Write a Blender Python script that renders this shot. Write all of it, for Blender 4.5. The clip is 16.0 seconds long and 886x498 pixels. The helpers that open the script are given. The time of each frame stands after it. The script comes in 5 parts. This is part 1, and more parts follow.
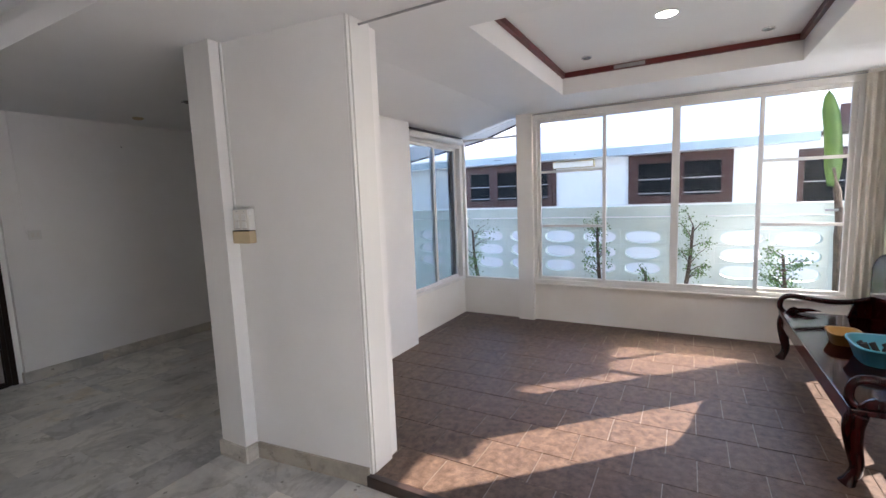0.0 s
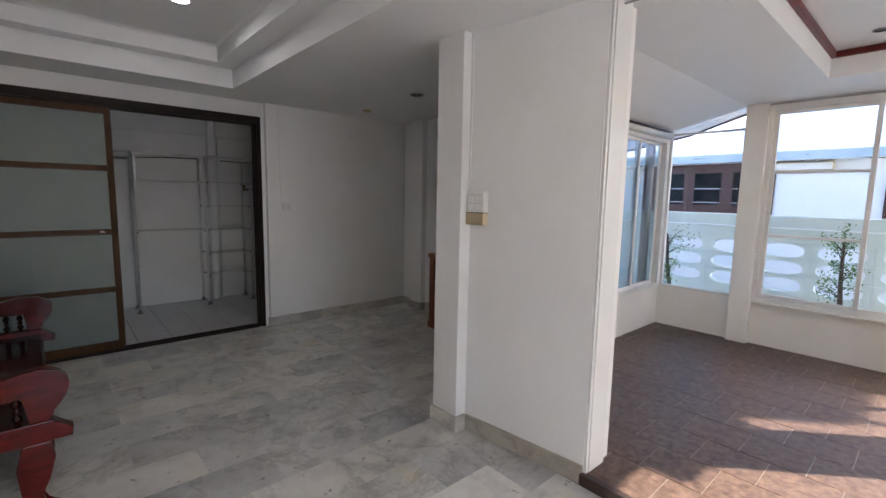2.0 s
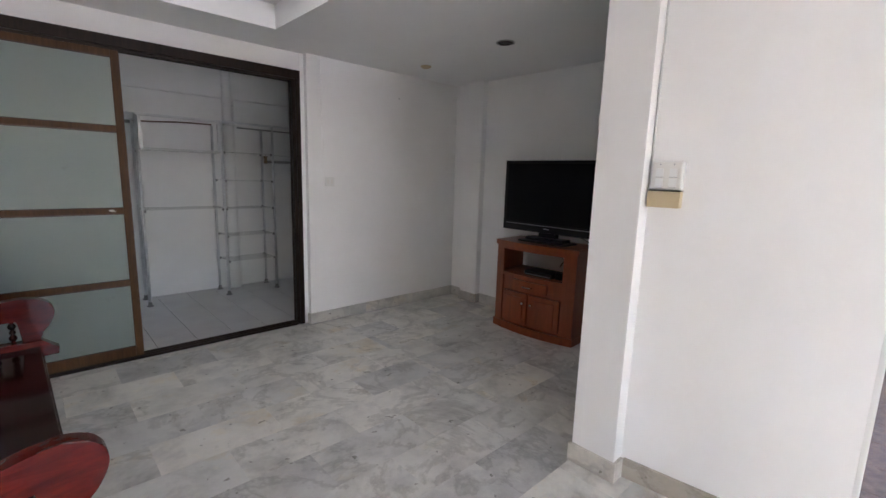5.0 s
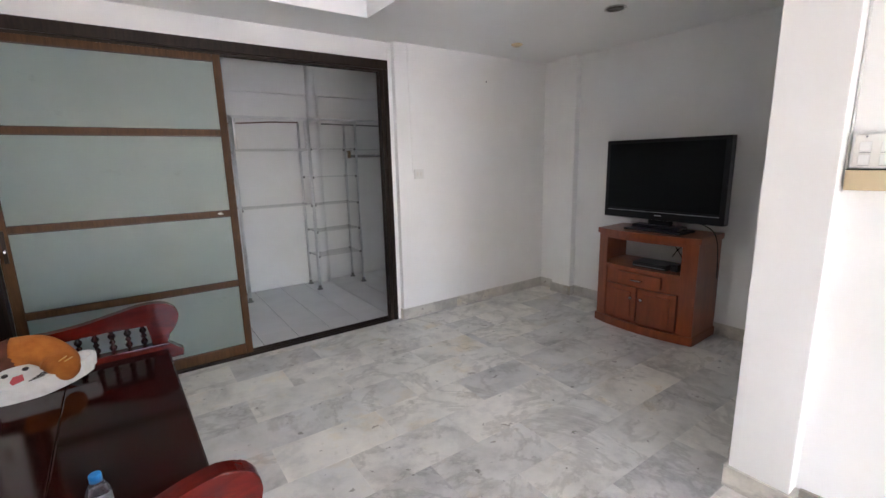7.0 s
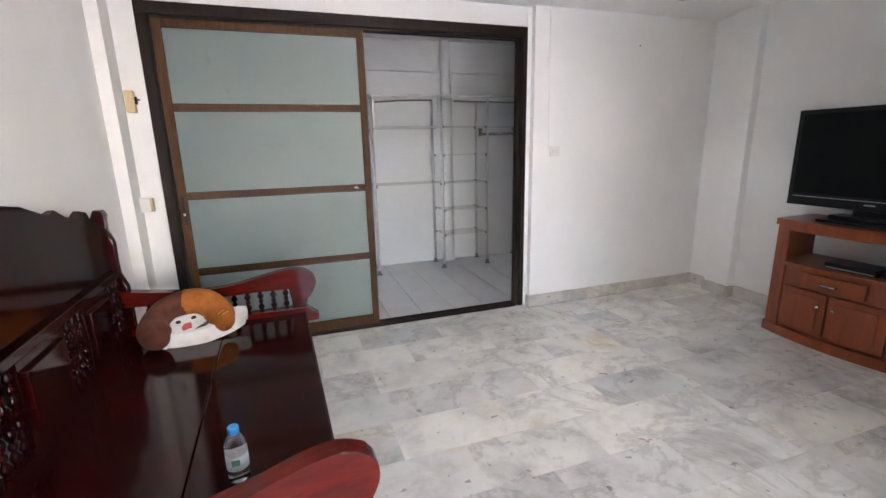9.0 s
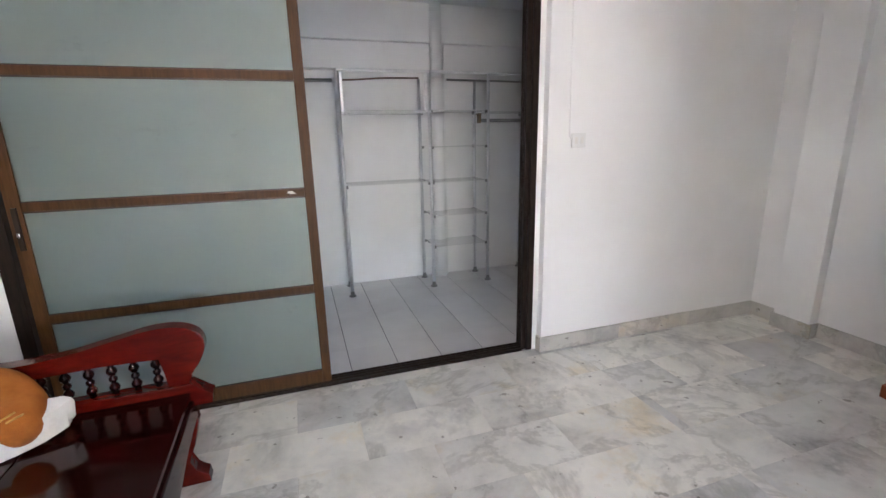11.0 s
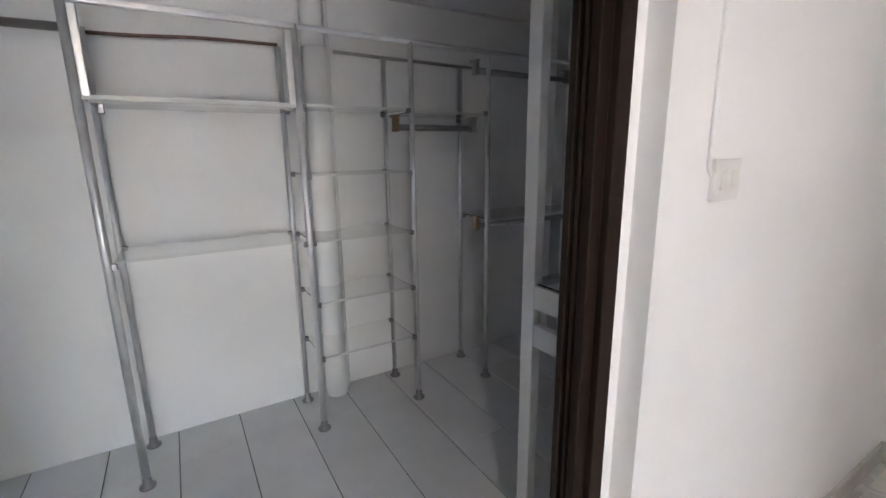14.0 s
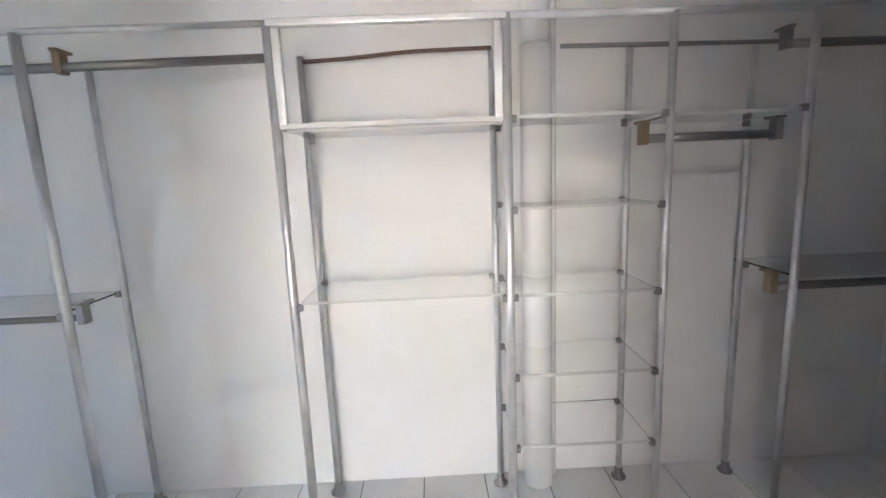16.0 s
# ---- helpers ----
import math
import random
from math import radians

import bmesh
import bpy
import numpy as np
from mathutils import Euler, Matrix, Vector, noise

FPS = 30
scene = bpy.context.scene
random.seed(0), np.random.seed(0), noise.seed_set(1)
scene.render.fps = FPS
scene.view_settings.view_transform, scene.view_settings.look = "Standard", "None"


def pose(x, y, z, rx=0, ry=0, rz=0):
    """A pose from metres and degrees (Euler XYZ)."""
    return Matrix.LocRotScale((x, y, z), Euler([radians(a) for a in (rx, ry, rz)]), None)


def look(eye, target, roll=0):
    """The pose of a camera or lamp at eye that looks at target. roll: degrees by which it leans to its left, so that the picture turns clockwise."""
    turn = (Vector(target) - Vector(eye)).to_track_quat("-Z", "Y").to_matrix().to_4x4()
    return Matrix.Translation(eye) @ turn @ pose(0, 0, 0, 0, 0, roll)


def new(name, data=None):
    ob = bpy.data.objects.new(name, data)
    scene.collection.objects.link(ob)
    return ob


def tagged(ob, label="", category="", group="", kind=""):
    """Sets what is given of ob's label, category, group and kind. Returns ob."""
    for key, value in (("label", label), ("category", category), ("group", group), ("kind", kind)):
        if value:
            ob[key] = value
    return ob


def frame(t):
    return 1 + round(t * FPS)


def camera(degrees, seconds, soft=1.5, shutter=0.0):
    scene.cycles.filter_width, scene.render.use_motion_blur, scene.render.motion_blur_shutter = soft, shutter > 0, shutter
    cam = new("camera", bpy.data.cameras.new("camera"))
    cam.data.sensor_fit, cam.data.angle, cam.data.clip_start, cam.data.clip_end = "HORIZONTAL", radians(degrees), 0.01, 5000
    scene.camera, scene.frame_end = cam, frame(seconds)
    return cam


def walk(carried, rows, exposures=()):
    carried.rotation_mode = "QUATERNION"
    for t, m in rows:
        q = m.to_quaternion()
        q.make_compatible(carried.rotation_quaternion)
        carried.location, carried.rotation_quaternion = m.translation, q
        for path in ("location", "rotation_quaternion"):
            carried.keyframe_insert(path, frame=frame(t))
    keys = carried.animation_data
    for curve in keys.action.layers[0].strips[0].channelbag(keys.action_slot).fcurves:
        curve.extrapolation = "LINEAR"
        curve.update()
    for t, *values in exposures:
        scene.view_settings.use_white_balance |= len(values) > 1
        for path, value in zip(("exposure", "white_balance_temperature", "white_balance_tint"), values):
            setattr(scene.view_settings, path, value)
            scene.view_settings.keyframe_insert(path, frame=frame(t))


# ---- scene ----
cam = camera(90.3, 16.0)
PATH = [
    (0, (0.303, -0.268, 1.548), (2.036, 0.702, 1.314), -2.2),
    (0.5, (0.285, -0.252, 1.542), (1.959, 0.823, 1.34), -1.7),
    (1, (0.252, -0.196, 1.518), (1.832, 1.013, 1.317), -0.6),
    (1.5, (0.149, -0.071, 1.518), (1.607, 1.28, 1.3), 1.0),
    (2, (0.04, 0.094, 1.497), (1.357, 1.581, 1.258), 1.1),
    (2.5, (0.016, 0.263, 1.466), (1.242, 1.82, 1.202), 2.3),
    (3, (0.043, 0.504, 1.455), (1.26, 2.069, 1.19), 2.4),
    (3.5, (0.043, 0.68, 1.455), (1.252, 2.25, 1.183), 2.9),
    (4, (-0.027, 0.859, 1.438), (1.262, 2.364, 1.167), 3.6),
    (6.5, (-0.082, 1.511, 1.455), (1.286, 2.922, 1.087), 0.3),
    (7, (-0.14, 1.538, 1.465), (0.981, 3.147, 1.069), -1.3),
    (7.5, (-0.161, 1.563, 1.465), (0.768, 3.283, 1.044), -0.7),
    (8, (-0.182, 1.574, 1.457), (0.617, 3.356, 1.025), -0.8),
    (10.5, (0.257, 2.336, 1.359), (0.807, 4.201, 0.888), -1.4),
    (11, (0.399, 2.656, 1.369), (0.994, 4.504, 0.886), -1.3),
    (11.5, (0.505, 3.015, 1.387), (1.231, 4.815, 0.905), -0.5),
    (12, (0.65, 3.325, 1.381), (1.489, 5.077, 0.904), 0.0),
    (12.5, (0.782, 3.631, 1.396), (1.649, 5.37, 0.925), -0.3),
    (13, (0.856, 3.942, 1.4), (1.785, 5.655, 0.947), -0.7),
    (13.5, (0.948, 4.222, 1.392), (1.917, 5.912, 0.937), -0.7),
    (14, (1.053, 4.504, 1.41), (2.059, 6.177, 0.975), -0.7),
    (14.5, (1.156, 4.705, 1.407), (2.067, 6.437, 0.992), -1.6),
    (15, (1.218, 4.915, 1.41), (1.947, 6.737, 1.025), -2.6),
    (15.5, (1.277, 5.013, 1.42), (1.777, 6.917, 1.063), -2.0),
    (16, (1.308, 5.066, 1.433), (1.35, 7.038, 1.103), -2.4),
]
EXPOSURES = [(t, e, k, 18) for t, e, k in ((0.0, 2.4, 6150), (1.5, 2.4, 6160), (2.5, 2.7, 6120), (3.0, 2.95, 6100), (3.5, 3.33, 6060), (4.0, 3.43, 6020), (6.5, 3.9, 6020), (7.0, 4.15, 6050), (7.5, 4.3, 6040),
                                              (8.0, 4.5, 6040), (10.5, 4.52, 6020), (11.5, 4.5, 6080), (12.5, 4.42, 6120), (13.5, 4.42, 6130), (14.0, 4.48, 6130), (14.5, 4.72, 6150), (15.0, 5.08, 6280), (16.0, 5.35, 6380))]
walk(cam, [(t, look(e, g, r)) for t, e, g, r in PATH], EXPOSURES)

# ---- light ----
SUN_EL, SUN_DIR = radians(30), Vector((0.68, -0.73))
world = bpy.data.worlds.new("world")
scene.world = world
world.use_nodes = True
wn = world.node_tree
sky = wn.nodes.new("ShaderNodeTexSky")
sky.sky_type = "NISHITA"
sky.sun_disc = False
sky.sun_elevation = SUN_EL
sky.sun_rotation = math.atan2(SUN_DIR.x, SUN_DIR.y)
sky.air_density, sky.dust_density, sky.ozone_density = 1.0, 1.2, 1.0
wn.links.new(sky.outputs[0], wn.nodes["Background"].inputs[0])
wn.nodes["Background"].inputs[1].default_value = 0.15
sun = new("sun", bpy.data.lights.new("sun", "SUN"))
sun.data.energy, sun.data.angle, sun.data.color = 5.0, radians(0.6), (1.0, 0.92, 0.8)
sd = Vector((SUN_DIR.x * math.cos(SUN_EL), SUN_DIR.y * math.cos(SUN_EL), math.sin(SUN_EL)))
sun.matrix_world = look(sd * 20, (0, 0, 0))

# ---- materials ----
def material(name, color, rough=0.5, metal=0.0, coat=0.0, spec=0.5):
    m = bpy.data.materials.new(name)
    m.use_nodes = True
    b = m.node_tree.nodes["Principled BSDF"]
    b.inputs["Base Color"].default_value = (*color, 1)
    b.inputs["Roughness"].default_value = rough
    b.inputs["Metallic"].default_value = metal
    b.inputs["Coat Weight"].default_value = coat
    b.inputs["Coat Roughness"].default_value = 0.08
    b.inputs["Specular IOR Level"].default_value = spec
    return m


def node(m, kind, **values):
    n = m.node_tree.nodes.new(kind)
    for key, value in values.items():
        n.inputs[key].default_value = value
    return n


def link(m, a, b):
    m.node_tree.links.new(a, b)


def coords(m, scale=(1, 1, 1)):
    tc = m.node_tree.nodes.new("ShaderNodeNewGeometry")
    mp = m.node_tree.nodes.new("ShaderNodeMapping")
    mp.inputs["Scale"].default_value = scale
    link(m, tc.outputs["Position"], mp.inputs["Vector"])
    return mp.outputs["Vector"]


def shifted(m, vec, amount=7.0):
    """Moves the pattern from object to object."""
    info = m.node_tree.nodes.new("ShaderNodeObjectInfo")
    mul = m.node_tree.nodes.new("ShaderNodeMath")
    mul.operation = "MULTIPLY"
    mul.inputs[1].default_value = amount
    link(m, info.outputs["Random"], mul.inputs[0])
    add = m.node_tree.nodes.new("ShaderNodeVectorMath")
    link(m, vec, add.inputs[0])
    link(m, mul.outputs[0], add.inputs[1])
    return add.outputs[0]


def ramp(m, source, stops):
    r = m.node_tree.nodes.new("ShaderNodeValToRGB")
    el = r.color_ramp.elements
    while len(el) < len(stops):
        el.new(0.5)
    for e, (p, c) in zip(el, stops):
        e.position, e.color = p, (*c, 1)
    link(m, source, r.inputs[0])
    return r.outputs[0]


def bsdf(m):
    return m.node_tree.nodes["Principled BSDF"]


def bump(m, source, strength=0.2, distance=0.01):
    b = m.node_tree.nodes.new("ShaderNodeBump")
    b.inputs["Strength"].default_value, b.inputs["Distance"].default_value = strength, distance
    link(m, source, b.inputs["Height"])
    link(m, b.outputs[0], bsdf(m).inputs["Normal"])


def blotchy(name, dark, light, scale=2.0, fine=60.0, rough=0.6, bumpy=0.1, coat=0.0, low=0.35, high=0.65, metal=0.0, stretch=(1, 1, 1), per_object=0.0):
    """Large soft blotches between two colours, with fine relief."""
    m = material(name, light, rough, metal, coat)
    v = coords(m, stretch)
    if per_object:
        v = shifted(m, v, per_object)
    big = node(m, "ShaderNodeTexNoise", Scale=scale, Detail=6.0, Roughness=0.6)
    link(m, v, big.inputs["Vector"])
    link(m, ramp(m, big.outputs["Fac"], [(low, dark), (high, light)]), bsdf(m).inputs["Base Color"])
    small = node(m, "ShaderNodeTexNoise", Scale=fine, Detail=3.0)
    link(m, v, small.inputs["Vector"])
    bump(m, small.outputs["Fac"], bumpy, 0.004)
    return m


def wood(name, dark, light, rough=0.25, coat=0.5, scale=3.0, grain=(1, 1, 12)):
    m = material(name, light, rough, 0, coat)
    v = coords(m, grain)
    n = node(m, "ShaderNodeTexNoise", Scale=scale, Detail=8.0, Roughness=0.65, Distortion=0.6)
    link(m, v, n.inputs["Vector"])
    link(m, ramp(m, n.outputs["Fac"], [(0.3, dark), (0.7, light)]), bsdf(m).inputs["Base Color"])
    bump(m, n.outputs["Fac"], 0.06, 0.003)
    return m


def marble(name, per_object=9.0, tint=(1, 1, 1), rough=0.28):
    m = material(name, (0.6, 0.6, 0.58), rough, 0, 0.15)
    v = shifted(m, coords(m), per_object)
    n1 = node(m, "ShaderNodeTexNoise", Scale=3.0, Detail=9.0, Roughness=0.66, Distortion=0.3)
    link(m, v, n1.inputs["Vector"])
    c = lambda g: tuple(g * k * t for k, t in zip((1.0, 0.99, 0.955), tint))
    base = ramp(m, n1.outputs["Fac"], [(0.27, c(0.38)), (0.38, c(0.56)), (0.5, c(0.68)), (0.62, c(0.75)), (0.76, (0.77 * tint[0], 0.74 * tint[1], 0.68 * tint[2]))])
    n2 = node(m, "ShaderNodeTexNoise", Scale=1.3, Detail=6.0, Roughness=0.65, Distortion=0.5)
    link(m, v, n2.inputs["Vector"])
    vein = ramp(m, n2.outputs["Fac"], [(0.462, (1, 1, 1)), (0.495, (0.64, 0.635, 0.62)), (0.502, (0.64, 0.635, 0.62)), (0.525, (1, 1, 1))])
    mix = m.node_tree.nodes.new("ShaderNodeMix")
    mix.data_type, mix.blend_type = "RGBA", "MULTIPLY"
    mix.inputs["Factor"].default_value = 0.6
    link(m, base, mix.inputs["A"])
    link(m, vein, mix.inputs["B"])
    n3 = node(m, "ShaderNodeTexNoise", Scale=17.0, Detail=3.0, Roughness=0.5)
    link(m, v, n3.inputs["Vector"])
    speck = ramp(m, n3.outputs["Fac"], [(0.27, (0.35, 0.34, 0.31)), (0.31, (1, 1, 1)), (0.62, (1, 1, 1)), (0.75, (1.05, 1.03, 0.98))])
    mixs = m.node_tree.nodes.new("ShaderNodeMix")
    mixs.data_type, mixs.blend_type = "RGBA", "MULTIPLY"
    mixs.inputs["Factor"].default_value = 0.8
    link(m, mix.outputs["Result"], mixs.inputs["A"])
    link(m, speck, mixs.inputs["B"])
    n4 = node(m, "ShaderNodeTexNoise", Scale=1.9, Detail=7.0, Roughness=0.7)
    link(m, v, n4.inputs["Vector"])
    stain = ramp(m, n4.outputs["Fac"], [(0.36, (0.80, 0.80, 0.82)), (0.46, (1, 1, 1)), (0.57, (1, 1, 1)), (0.68, (0.97, 0.89, 0.76))])
    stained = m.node_tree.nodes.new("ShaderNodeMix")
    stained.data_type, stained.blend_type = "RGBA", "MULTIPLY"
    stained.inputs["Factor"].default_value = 1.0
    link(m, mixs.outputs["Result"], stained.inputs["A"])
    link(m, stain, stained.inputs["B"])
    info = m.node_tree.nodes.new("ShaderNodeObjectInfo")
    tone = ramp(m, info.outputs["Random"], [(0.0, (0.80, 0.80, 0.80)), (0.3, (0.91, 0.91, 0.90)), (0.55, (0.97, 0.96, 0.93)), (0.8, (1.05, 1.03, 0.98)), (1.0, (1.09, 1.07, 1.03))])
    mix2 = m.node_tree.nodes.new("ShaderNodeMix")
    mix2.data_type, mix2.blend_type = "RGBA", "MULTIPLY"
    mix2.inputs["Factor"].default_value = 1.0
    link(m, stained.outputs["Result"], mix2.inputs["A"])
    link(m, tone, mix2.inputs["B"])
    link(m, mix2.outputs["Result"], bsdf(m).inputs["Base Color"])
    rr = ramp(m, n1.outputs["Fac"], [(0.2, (rough + 0.14,) * 3), (0.8, (rough - 0.06,) * 3)])
    link(m, rr, bsdf(m).inputs["Roughness"])
    return m


def glass(name, color=(1, 1, 1), rough=0.0, ior=1.45):
    m = material(name, color, rough)
    bsdf(m).inputs["Transmission Weight"].default_value = 1.0
    bsdf(m).inputs["IOR"].default_value = ior
    return m


def glow(name, color, strength):
    m = material(name, color, 0.5)
    bsdf(m).inputs["Emission Color"].default_value = (*color, 1)
    bsdf(m).inputs["Emission Strength"].default_value = strength
    return m


WALL = blotchy("wall_paint", (0.755, 0.745, 0.725), (0.825, 0.822, 0.815), 0.8, 90, 0.55, 0.06)
CEIL = blotchy("ceiling_paint", (0.77, 0.768, 0.76), (0.825, 0.823, 0.815), 0.6, 70, 0.45, 0.04)
CREAM = blotchy("cream_paint", (0.76, 0.72, 0.64), (0.82, 0.79, 0.73), 1.2, 80, 0.5, 0.05)
MARBLE = marble("marble_tile")
DARK_SKIRT = marble("dark_marble_skirting", 5.0, (0.56, 0.52, 0.47), 0.4)
SKIRT = marble("marble_skirting", 5.0, (0.82, 0.795, 0.765), 0.38)
JOINT = blotchy("marble_joint", (0.26, 0.25, 0.23), (0.38, 0.37, 0.35), 8, 90, 0.8, 0.2)
BROWN_TILE = blotchy("brown_tile", (0.046, 0.027, 0.018), (0.170, 0.109, 0.075), 22, 110, 0.42, 0.5, low=0.3, high=0.72, per_object=5.0)
bsdf(BROWN_TILE).inputs["Specular IOR Level"].default_value = 0.3
GROUT = blotchy("tile_grout", (0.22, 0.19, 0.165), (0.38, 0.34, 0.30), 14, 80, 0.85, 0.2)
DARK_EDGE = wood("dark_nosing", (0.02, 0.012, 0.01), (0.05, 0.03, 0.024), 0.4, 0.1, 4, (1, 1, 8))
WHITE_TILE = blotchy("white_tile", (0.68, 0.67, 0.66), (0.76, 0.75, 0.74), 3.0, 50, 0.3, 0.05, per_object=4.0)
DARK_JOINT = blotchy("dark_joint", (0.10, 0.10, 0.10), (0.24, 0.24, 0.24), 9, 70, 0.85, 0.1)
FRAME_BROWN = wood("door_frame_brown", (0.009, 0.0055, 0.004), (0.024, 0.0135, 0.009), 0.5, 0.0, 5, (14, 14, 1))
LEAF_BROWN = wood("door_leaf_brown", (0.040, 0.0165, 0.0048), (0.088, 0.038, 0.0105), 0.5, 0.0, 5, (14, 14, 1))
bsdf(FRAME_BROWN).inputs["Specular IOR Level"].default_value = 0.18
FROST = blotchy("frosted_glass", (0.38, 0.465, 0.435), (0.46, 0.54, 0.505), 1.2, 140, 0.45, 0.04)
smudge = node(FROST, "ShaderNodeTexNoise", Scale=4.5, Detail=5.0, Roughness=0.7)
link(FROST, coords(FROST, (1, 1, 1.8)), smudge.inputs["Vector"])
dirt = FROST.node_tree.nodes.new("ShaderNodeMix")
dirt.data_type, dirt.blend_type = "RGBA", "MULTIPLY"
dirt.inputs["Factor"].default_value = 1.0
link(FROST, bsdf(FROST).inputs["Base Color"].links[0].from_socket, dirt.inputs["A"])
link(FROST, ramp(FROST, smudge.outputs["Fac"], [(0.25, (0.72, 0.74, 0.74)), (0.36, (1, 1, 1)), (0.66, (1, 1, 1)), (0.8, (1.12, 1.12, 1.12))]), dirt.inputs["B"])
link(FROST, dirt.outputs["Result"], bsdf(FROST).inputs["Base Color"])
bsdf(FROST).inputs["Transmission Weight"].default_value = 0.8
ROSEWOOD = wood("rosewood", (0.008, 0.0010, 0.0010), (0.030, 0.0036, 0.0030), 0.10, 0.1, 3.0, (2, 9, 2))
# Lit copy of the same rosewood, the light painted in as brighter red.
ROSEWOOD_LIT = wood("rosewood_lit", (0.045, 0.0036, 0.0024), (0.115, 0.0090, 0.0050), 0.14, 0.1, 3.5, (2, 8, 8))
bsdf(LEAF_BROWN).inputs["Specular IOR Level"].default_value = 0.2
for w in (ROSEWOOD, ROSEWOOD_LIT):
    bsdf(w).inputs["Specular IOR Level"].default_value = 0.2
    bsdf(w).inputs["Coat Weight"].default_value = 0.05
CAB_WOOD = wood("cabinet_wood", (0.165, 0.032, 0.008), (0.265, 0.058, 0.014), 0.28, 0.2, 2.2, (9, 9, 1.2))
BLACK = material("black_plastic", (0.005, 0.005, 0.006), 0.3, 0, 0.0, 0.3)
SCREEN = material("dark_screen", (0.0025, 0.0025, 0.003), 0.45, 0, 0.0, 0.15)
GREY_PLASTIC = material("grey_plastic", (0.35, 0.35, 0.36), 0.4)
CHROME = material("chrome", (0.62, 0.62, 0.63), 0.2, 1.0)
STEEL = blotchy("brushed_tube", (0.60, 0.60, 0.605), (0.74, 0.74, 0.74), 6, 60, 0.36, 0.02, metal=0.6)
DARK_ROD = material("dark_rod", (0.28, 0.275, 0.27), 0.3, 0.8)
BRACKET = material("beige_bracket", (0.25, 0.17, 0.10), 0.5)
OLD_WOOD = wood("old_wood", (0.10, 0.05, 0.035), (0.20, 0.12, 0.09), 0.6, 0.0, 8, (12, 1, 1))
CLEAR = glass("clear_pane", ior=1.3)
TINTED = glass("tinted_pane", (0.44, 0.49, 0.50))
SHELF_GLASS = glass("shelf_glass", (0.99, 1.0, 0.995), 0.0, 1.3)
ALU = blotchy("white_aluminium", (0.66, 0.645, 0.60), (0.74, 0.72, 0.68), 3, 60, 0.4, 0.03)
WHITE_PVC = material("white_plastic", (0.72, 0.72, 0.70), 0.35)
BEIGE_PVC = material("beige_plastic", (0.52, 0.42, 0.26), 0.45)
RED_TRIM = blotchy("flaking_red_paint", (0.13, 0.012, 0.010), (0.085, 0.010, 0.010), 12, 60, 0.4, 0.2)
LAMP = glow("lamp_glow", (1.0, 0.96, 0.9), 30.0)
LAMP_OFF = material("lamp_glass", (0.07, 0.055, 0.04), 0.25)
GARDEN_PAINT = blotchy("garden_wall_paint", (0.56, 0.65, 0.605), (0.64, 0.72, 0.675), 1.5, 40, 0.7, 0.15)
NEIGHBOUR = blotchy("white_render", (0.76, 0.76, 0.75), (0.83, 0.83, 0.82), 0.8, 40, 0.7, 0.1)
FASCIA = blotchy("blue_fascia", (0.34, 0.42, 0.46), (0.42, 0.50, 0.54), 2, 40, 0.5, 0.05)
ROOF = blotchy("white_metal_roof", (0.82, 0.83, 0.84), (0.88, 0.88, 0.88), 1.2, 30, 0.4, 0.05)
WINDOW_BROWN = wood("window_brown", (0.040, 0.013, 0.011), (0.075, 0.026, 0.020), 0.5, 0.0, 4, (1, 8, 8))
DARK_GLASS = material("dark_window_glass", (0.008, 0.010, 0.012), 0.5, 0, 0.0, 0.06)
CONCRETE = blotchy("concrete_yard", (0.54, 0.53, 0.51), (0.66, 0.65, 0.625), 1.3, 30, 0.85, 0.3)
LEAF = blotchy("leaf_green", (0.05, 0.12, 0.025), (0.13, 0.24, 0.06), 9, 60, 0.5, 0.1)
BANANA = blotchy("banana_leaf", (0.08, 0.165, 0.045), (0.17, 0.28, 0.08), 5, 40, 0.4, 0.1)
BARK = blotchy("bark", (0.05, 0.037, 0.026), (0.12, 0.09, 0.065), 20, 90, 0.9, 0.6)
CURTAIN = blotchy("cream_curtain", (0.62, 0.58, 0.50), (0.72, 0.69, 0.62), 3, 80, 0.8, 0.1)
ORANGE_FAB = blotchy("orange_fabric", (0.28, 0.08, 0.008), (0.38, 0.125, 0.014), 14, 200, 0.9, 0.3)
BROWN_FAB = blotchy("brown_fabric", (0.065, 0.018, 0.009), (0.115, 0.033, 0.017), 14, 200, 0.9, 0.3)
WHITE_FAB = blotchy("white_fabric", (0.60, 0.59, 0.57), (0.72, 0.71, 0.69), 14, 200, 0.9, 0.3)
PINK = material("pink_patch", (0.55, 0.09, 0.10), 0.8)
DARK_PATCH = material("dark_patch", (0.03, 0.025, 0.025), 0.8)
BLUE = material("blue_plastic", (0.03, 0.24, 0.62), 0.35)
BLUE_BASIN = material("blue_basin_plastic", (0.10, 0.42, 0.55), 0.35)
YELLOW = material("yellow_plastic", (0.52, 0.29, 0.06), 0.4)
LABEL = blotchy("bottle_label", (0.40, 0.45, 0.50), (0.62, 0.66, 0.70), 30, 90, 0.6, 0.05)
LIP = material("dull_metal_lip", (0.60, 0.60, 0.58), 0.5)
bsdf(LABEL).inputs["Transmission Weight"].default_value = 0.6
GREEN_PATCH = material("green_patch", (0.02, 0.10, 0.07), 0.6)
BOTTLE = glass("bottle_plastic", (0.97, 0.99, 1.0), 0.03)


